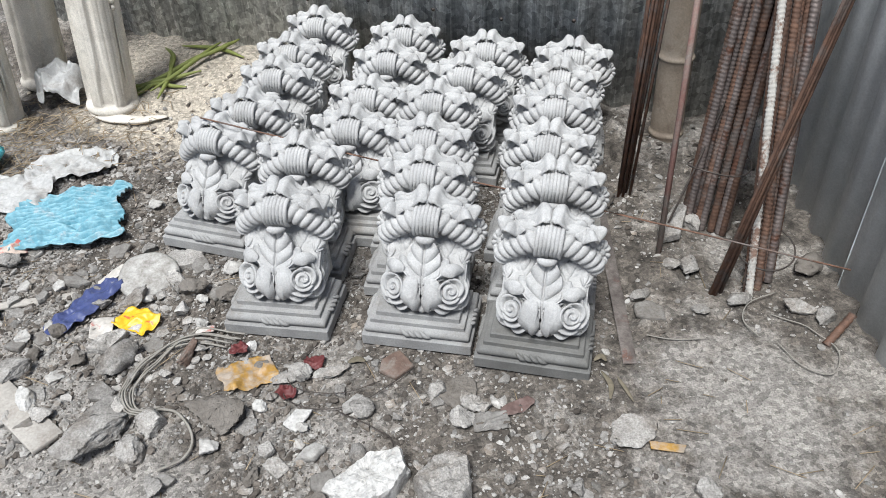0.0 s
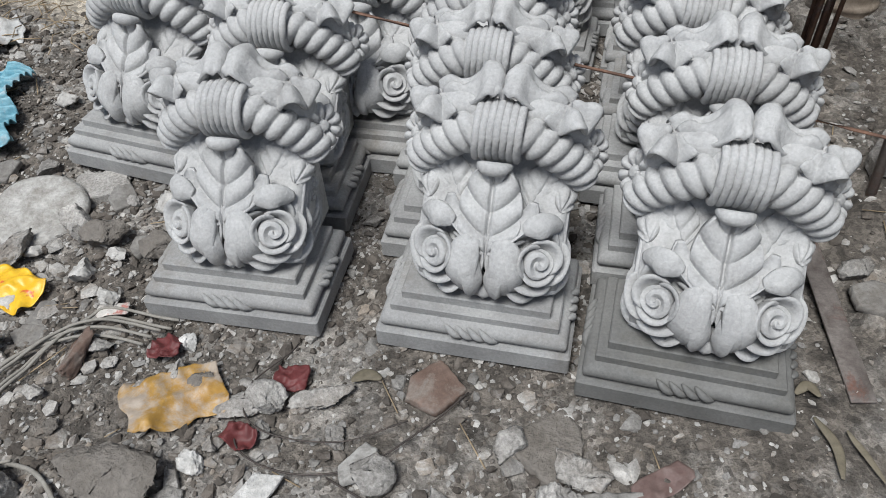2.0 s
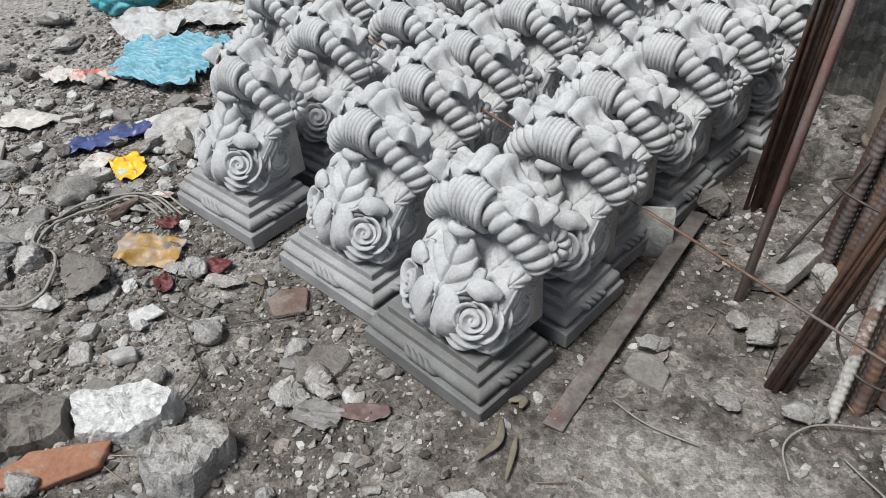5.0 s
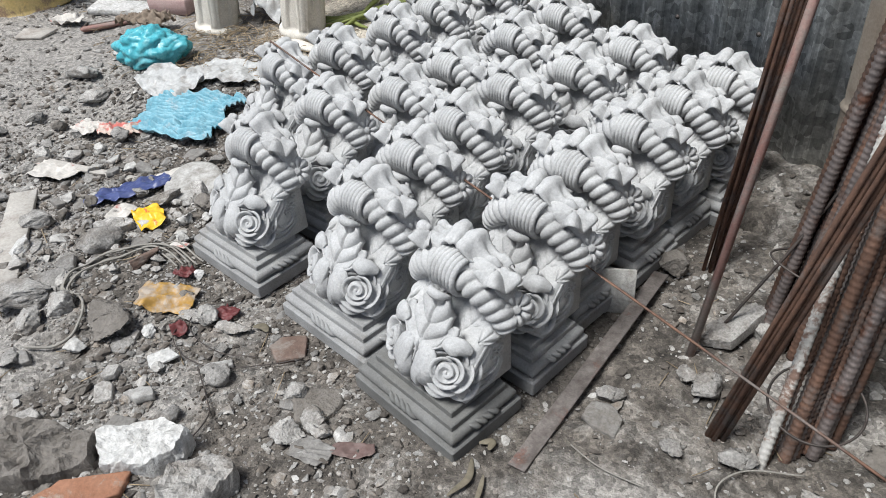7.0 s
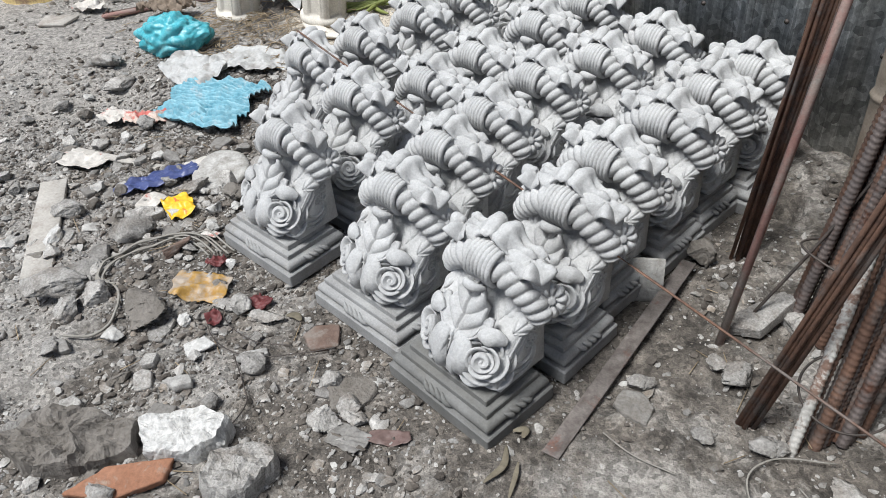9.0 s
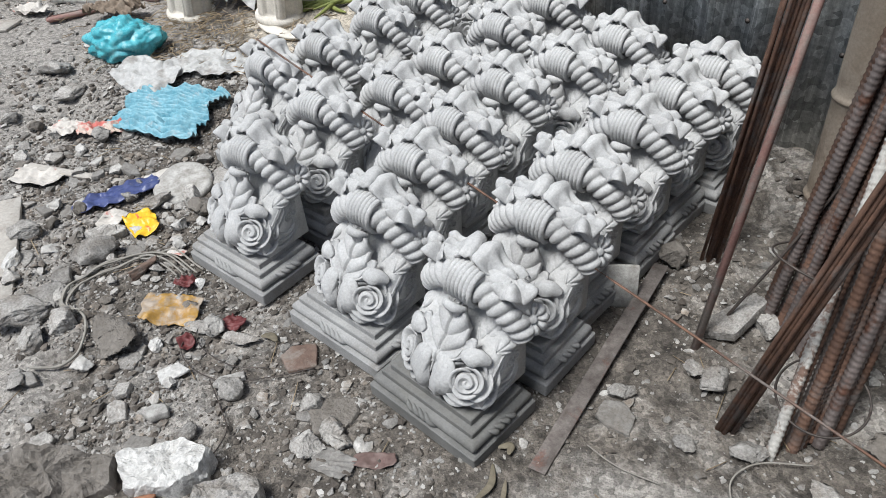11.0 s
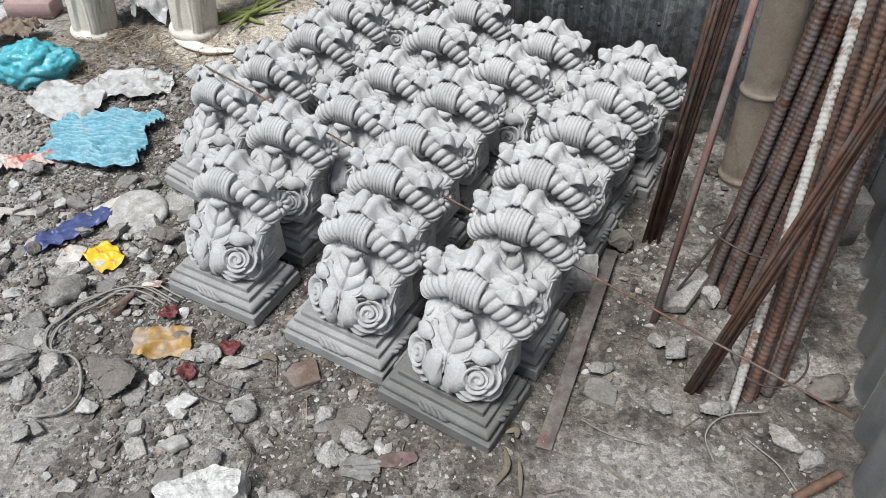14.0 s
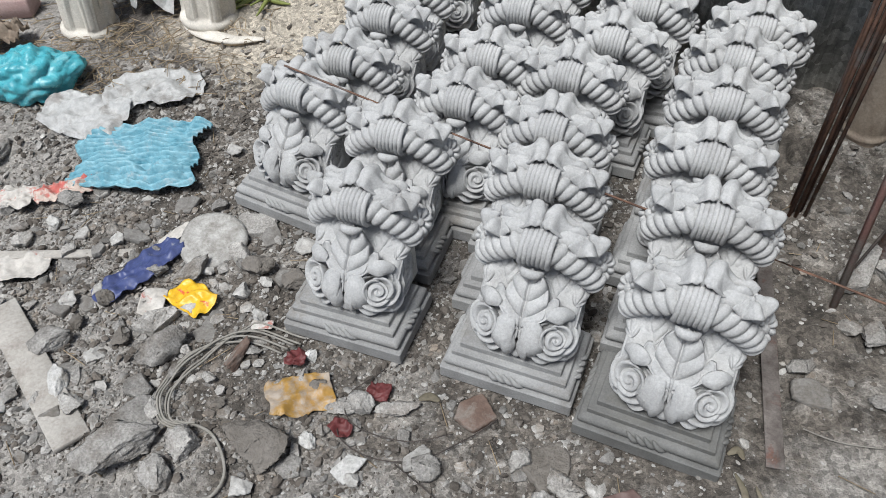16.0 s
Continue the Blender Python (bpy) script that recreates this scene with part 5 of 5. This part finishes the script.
twine = []
for k in range(5):
    o = 0.012 * (k - 2)
    twine.append(tube(lay_path([(-0.53 + 0.01 * k, 1.655 + o), (-0.60, 1.672 + o * 1.2), (-0.66 + o, 1.655 + o), (-0.715 + o, 1.585), (-0.742 + o * 0.8, 1.505), (-0.712 + o * 0.6, 1.438), (-0.650 + o * 0.4, 1.425 + o * 0.4)], 60, 0.012 + 0.005 * (k % 3)), 0.0026, 6))
twine.append(tube(lay_path([(-0.709, 1.440), (-0.640, 1.432), (-0.585, 1.405), (-0.545, 1.350), (-0.552, 1.300), (-0.60, 1.262)], 50, 0.012), 0.0034, 6))
tw = tagged(piece("twine", join(*twine), TWINE), "tangle of pale twine lying over the rubble", "twine")
dark = [tube(lay_path([(-0.372, 1.535), (-0.352, 1.46), (-0.27, 1.425), (-0.18, 1.44), (-0.10, 1.50), (-0.05, 1.55)], 60, 0.012), 0.0013, 5),
        tube(lay_path([(-0.30, 1.63), (-0.36, 1.55), (-0.33, 1.49), (-0.22, 1.47), (-0.13, 1.50)], 50, 0.016), 0.0012, 5),
        tube(lay_path([(-0.23, 1.42), (-0.15, 1.37), (-0.10, 1.33), (-0.09, 1.27), (-0.10, 1.22)], 40, 0.012), 0.0015, 5)]
for g in dark:
    tagged(piece("thin_wire", g, WIRE), "loop of thin dark wire on the soil", "wire")
tie_parts = [tube(lay_path([(0.86, 1.68), (0.93, 1.62), (0.97, 1.54), (0.93, 1.47), (0.87, 1.50), (0.84, 1.58)], 50, 0.010), 0.0016, 5),
       tube(lay_path([(0.53, 1.62), (0.60, 1.60), (0.67, 1.60)], 20, 0.008), 0.0016, 5),
       tube(lay_path([(0.80, 1.60), (0.78, 1.66), (0.82, 1.72), (0.90, 1.76)], 20, 0.015), 0.0018, 5)]
for g in tie_parts:
    tagged(piece("tie_wire", g, TWINE), "loose end of pale binding wire on the ground", "wire")
bar("rebar_stub", rebar_geo(0.10, 0.009), RUST, (0.955, 1.568, 0.0), (1.012, 1.606, 0.045), "short rusty steel stub lying by the fence", "rebar")
ring = [(0.812 + 0.088 * math.cos(a), 2.085 + 0.062 * math.sin(a), 0.20 + 0.01 * math.sin(2 * a)) for a in np.linspace(0, 2 * math.pi, 40)]
tagged(piece("binding_wire", tube(ring, 0.0024, 6), WIRE), "dark wire tied round the steel bars", "wire")
ring = [(0.880 + 0.078 * math.cos(a), 1.845 + 0.075 * math.sin(a), 0.09 + 0.02 * math.sin(a)) for a in np.linspace(0, 2 * math.pi, 40)]
tagged(piece("binding_wire", tube(ring, 0.0024, 6), WIRE), "dark wire tied round the steel bars", "wire")
tagged(piece("slack_wire", tube(smooth_path([(0.675, 2.03, 0.03), (0.76, 2.10, 0.22), (0.85, 2.18, 0.45), (0.96, 2.28, 0.72)], 30), 0.0035, 6), WIRE), "dark wire hanging slack before the bars", "wire")

rng_g = random.Random(31)
for k in range(9):
    x0, y0 = -0.98 + rng_g.uniform(-0.12, 0.12), 3.10 + rng_g.uniform(-0.12, 0.12)
    a = rng_g.uniform(-0.6, 3.2)
    ln = rng_g.uniform(0.18, 0.38)
    st = taper(lay_path([(x0 - ln / 2 * math.cos(a), y0 - ln / 2 * math.sin(a)), (x0 + 0.02, y0 + 0.01), (x0 + ln / 2 * math.cos(a), y0 + ln / 2 * math.sin(a))], 24, 0.012 + 0.006 * (k % 4)), 0.009, 8)
    tagged(piece("plant_stalk", st, STALK), "cut green plant stalk lying on the sand", "plant stalk", "green stalks on the sand")
straws, kk = [], 0
for k in range(420):
    x0, y0 = rng_g.gauss(-1.45, 0.28), rng_g.gauss(2.72, 0.14)
    a, ln = rng_g.uniform(0, 6.28), rng_g.uniform(0.03, 0.11)
    z0 = gz(x0, y0) + rng_g.uniform(0.004, 0.022)
    straws.append(tube([(x0, y0, z0), (x0 + ln * 0.5 * math.cos(a), y0 + ln * 0.5 * math.sin(a), z0 + rng_g.uniform(0, 0.01)), (x0 + ln * math.cos(a + 0.3), y0 + ln * math.sin(a + 0.3), z0 - 0.002)], 0.0013, 4))
tagged(piece("straw", join(*straws), STRAW), "dead brown straw and roots on the earth", "straw", kind="stuff")
twigs = []
for k in range(160):
    x0, y0 = rng_g.uniform(-1.3, 0.95), rng_g.uniform(1.0, 2.3)
    if not footprint_free(x0, y0, 0.05) or not in_yard(x0, y0):
        continue
    a, ln = rng_g.uniform(0, 6.28), rng_g.uniform(0.02, 0.08)
    z0 = gz(x0, y0) + 0.006
    twigs.append(tube([(x0, y0, z0), (x0 + ln * math.cos(a), y0 + ln * math.sin(a), gz(x0 + ln * math.cos(a), y0 + ln * math.sin(a)) + 0.006)], 0.0011, 4))
tagged(piece("twigs", join(*twigs), STRAW), "thin dry twigs strewn over the soil", "twigs", kind="stuff")
for pts, r, label in ((((0.395, 1.500), (0.410, 1.460), (0.400, 1.410)), 0.007, "dry curled brown leaf beside the corbel base"), (((0.385, 1.540), (0.405, 1.552), (0.412, 1.530)), 0.008, "pale curled leaf beside the corbel base"), (((0.430, 1.480), (0.440, 1.450), (0.452, 1.405)), 0.005, "dry curled brown leaf beside the corbel base"), (((-0.215, 1.570), (-0.195, 1.580), (-0.172, 1.572)), 0.010, "pale greenish dry leaf on the soil")):
    tagged(piece("dry_leaf", taper(lay_path(pts, 16, 0.010), r, 10, 0.3), LEAF), label, "leaf")
# curved shard under the pillar
shard = taper(lay_path([(-1.33, 2.93), (-1.25, 2.84), (-1.12, 2.79), (-0.99, 2.80)], 30, 0.012), 0.028, 12, 0.4)
tagged(piece("plaster_shard", shard, PILLAR), "curved cream plaster shard lying under a pillar", "plaster shard")
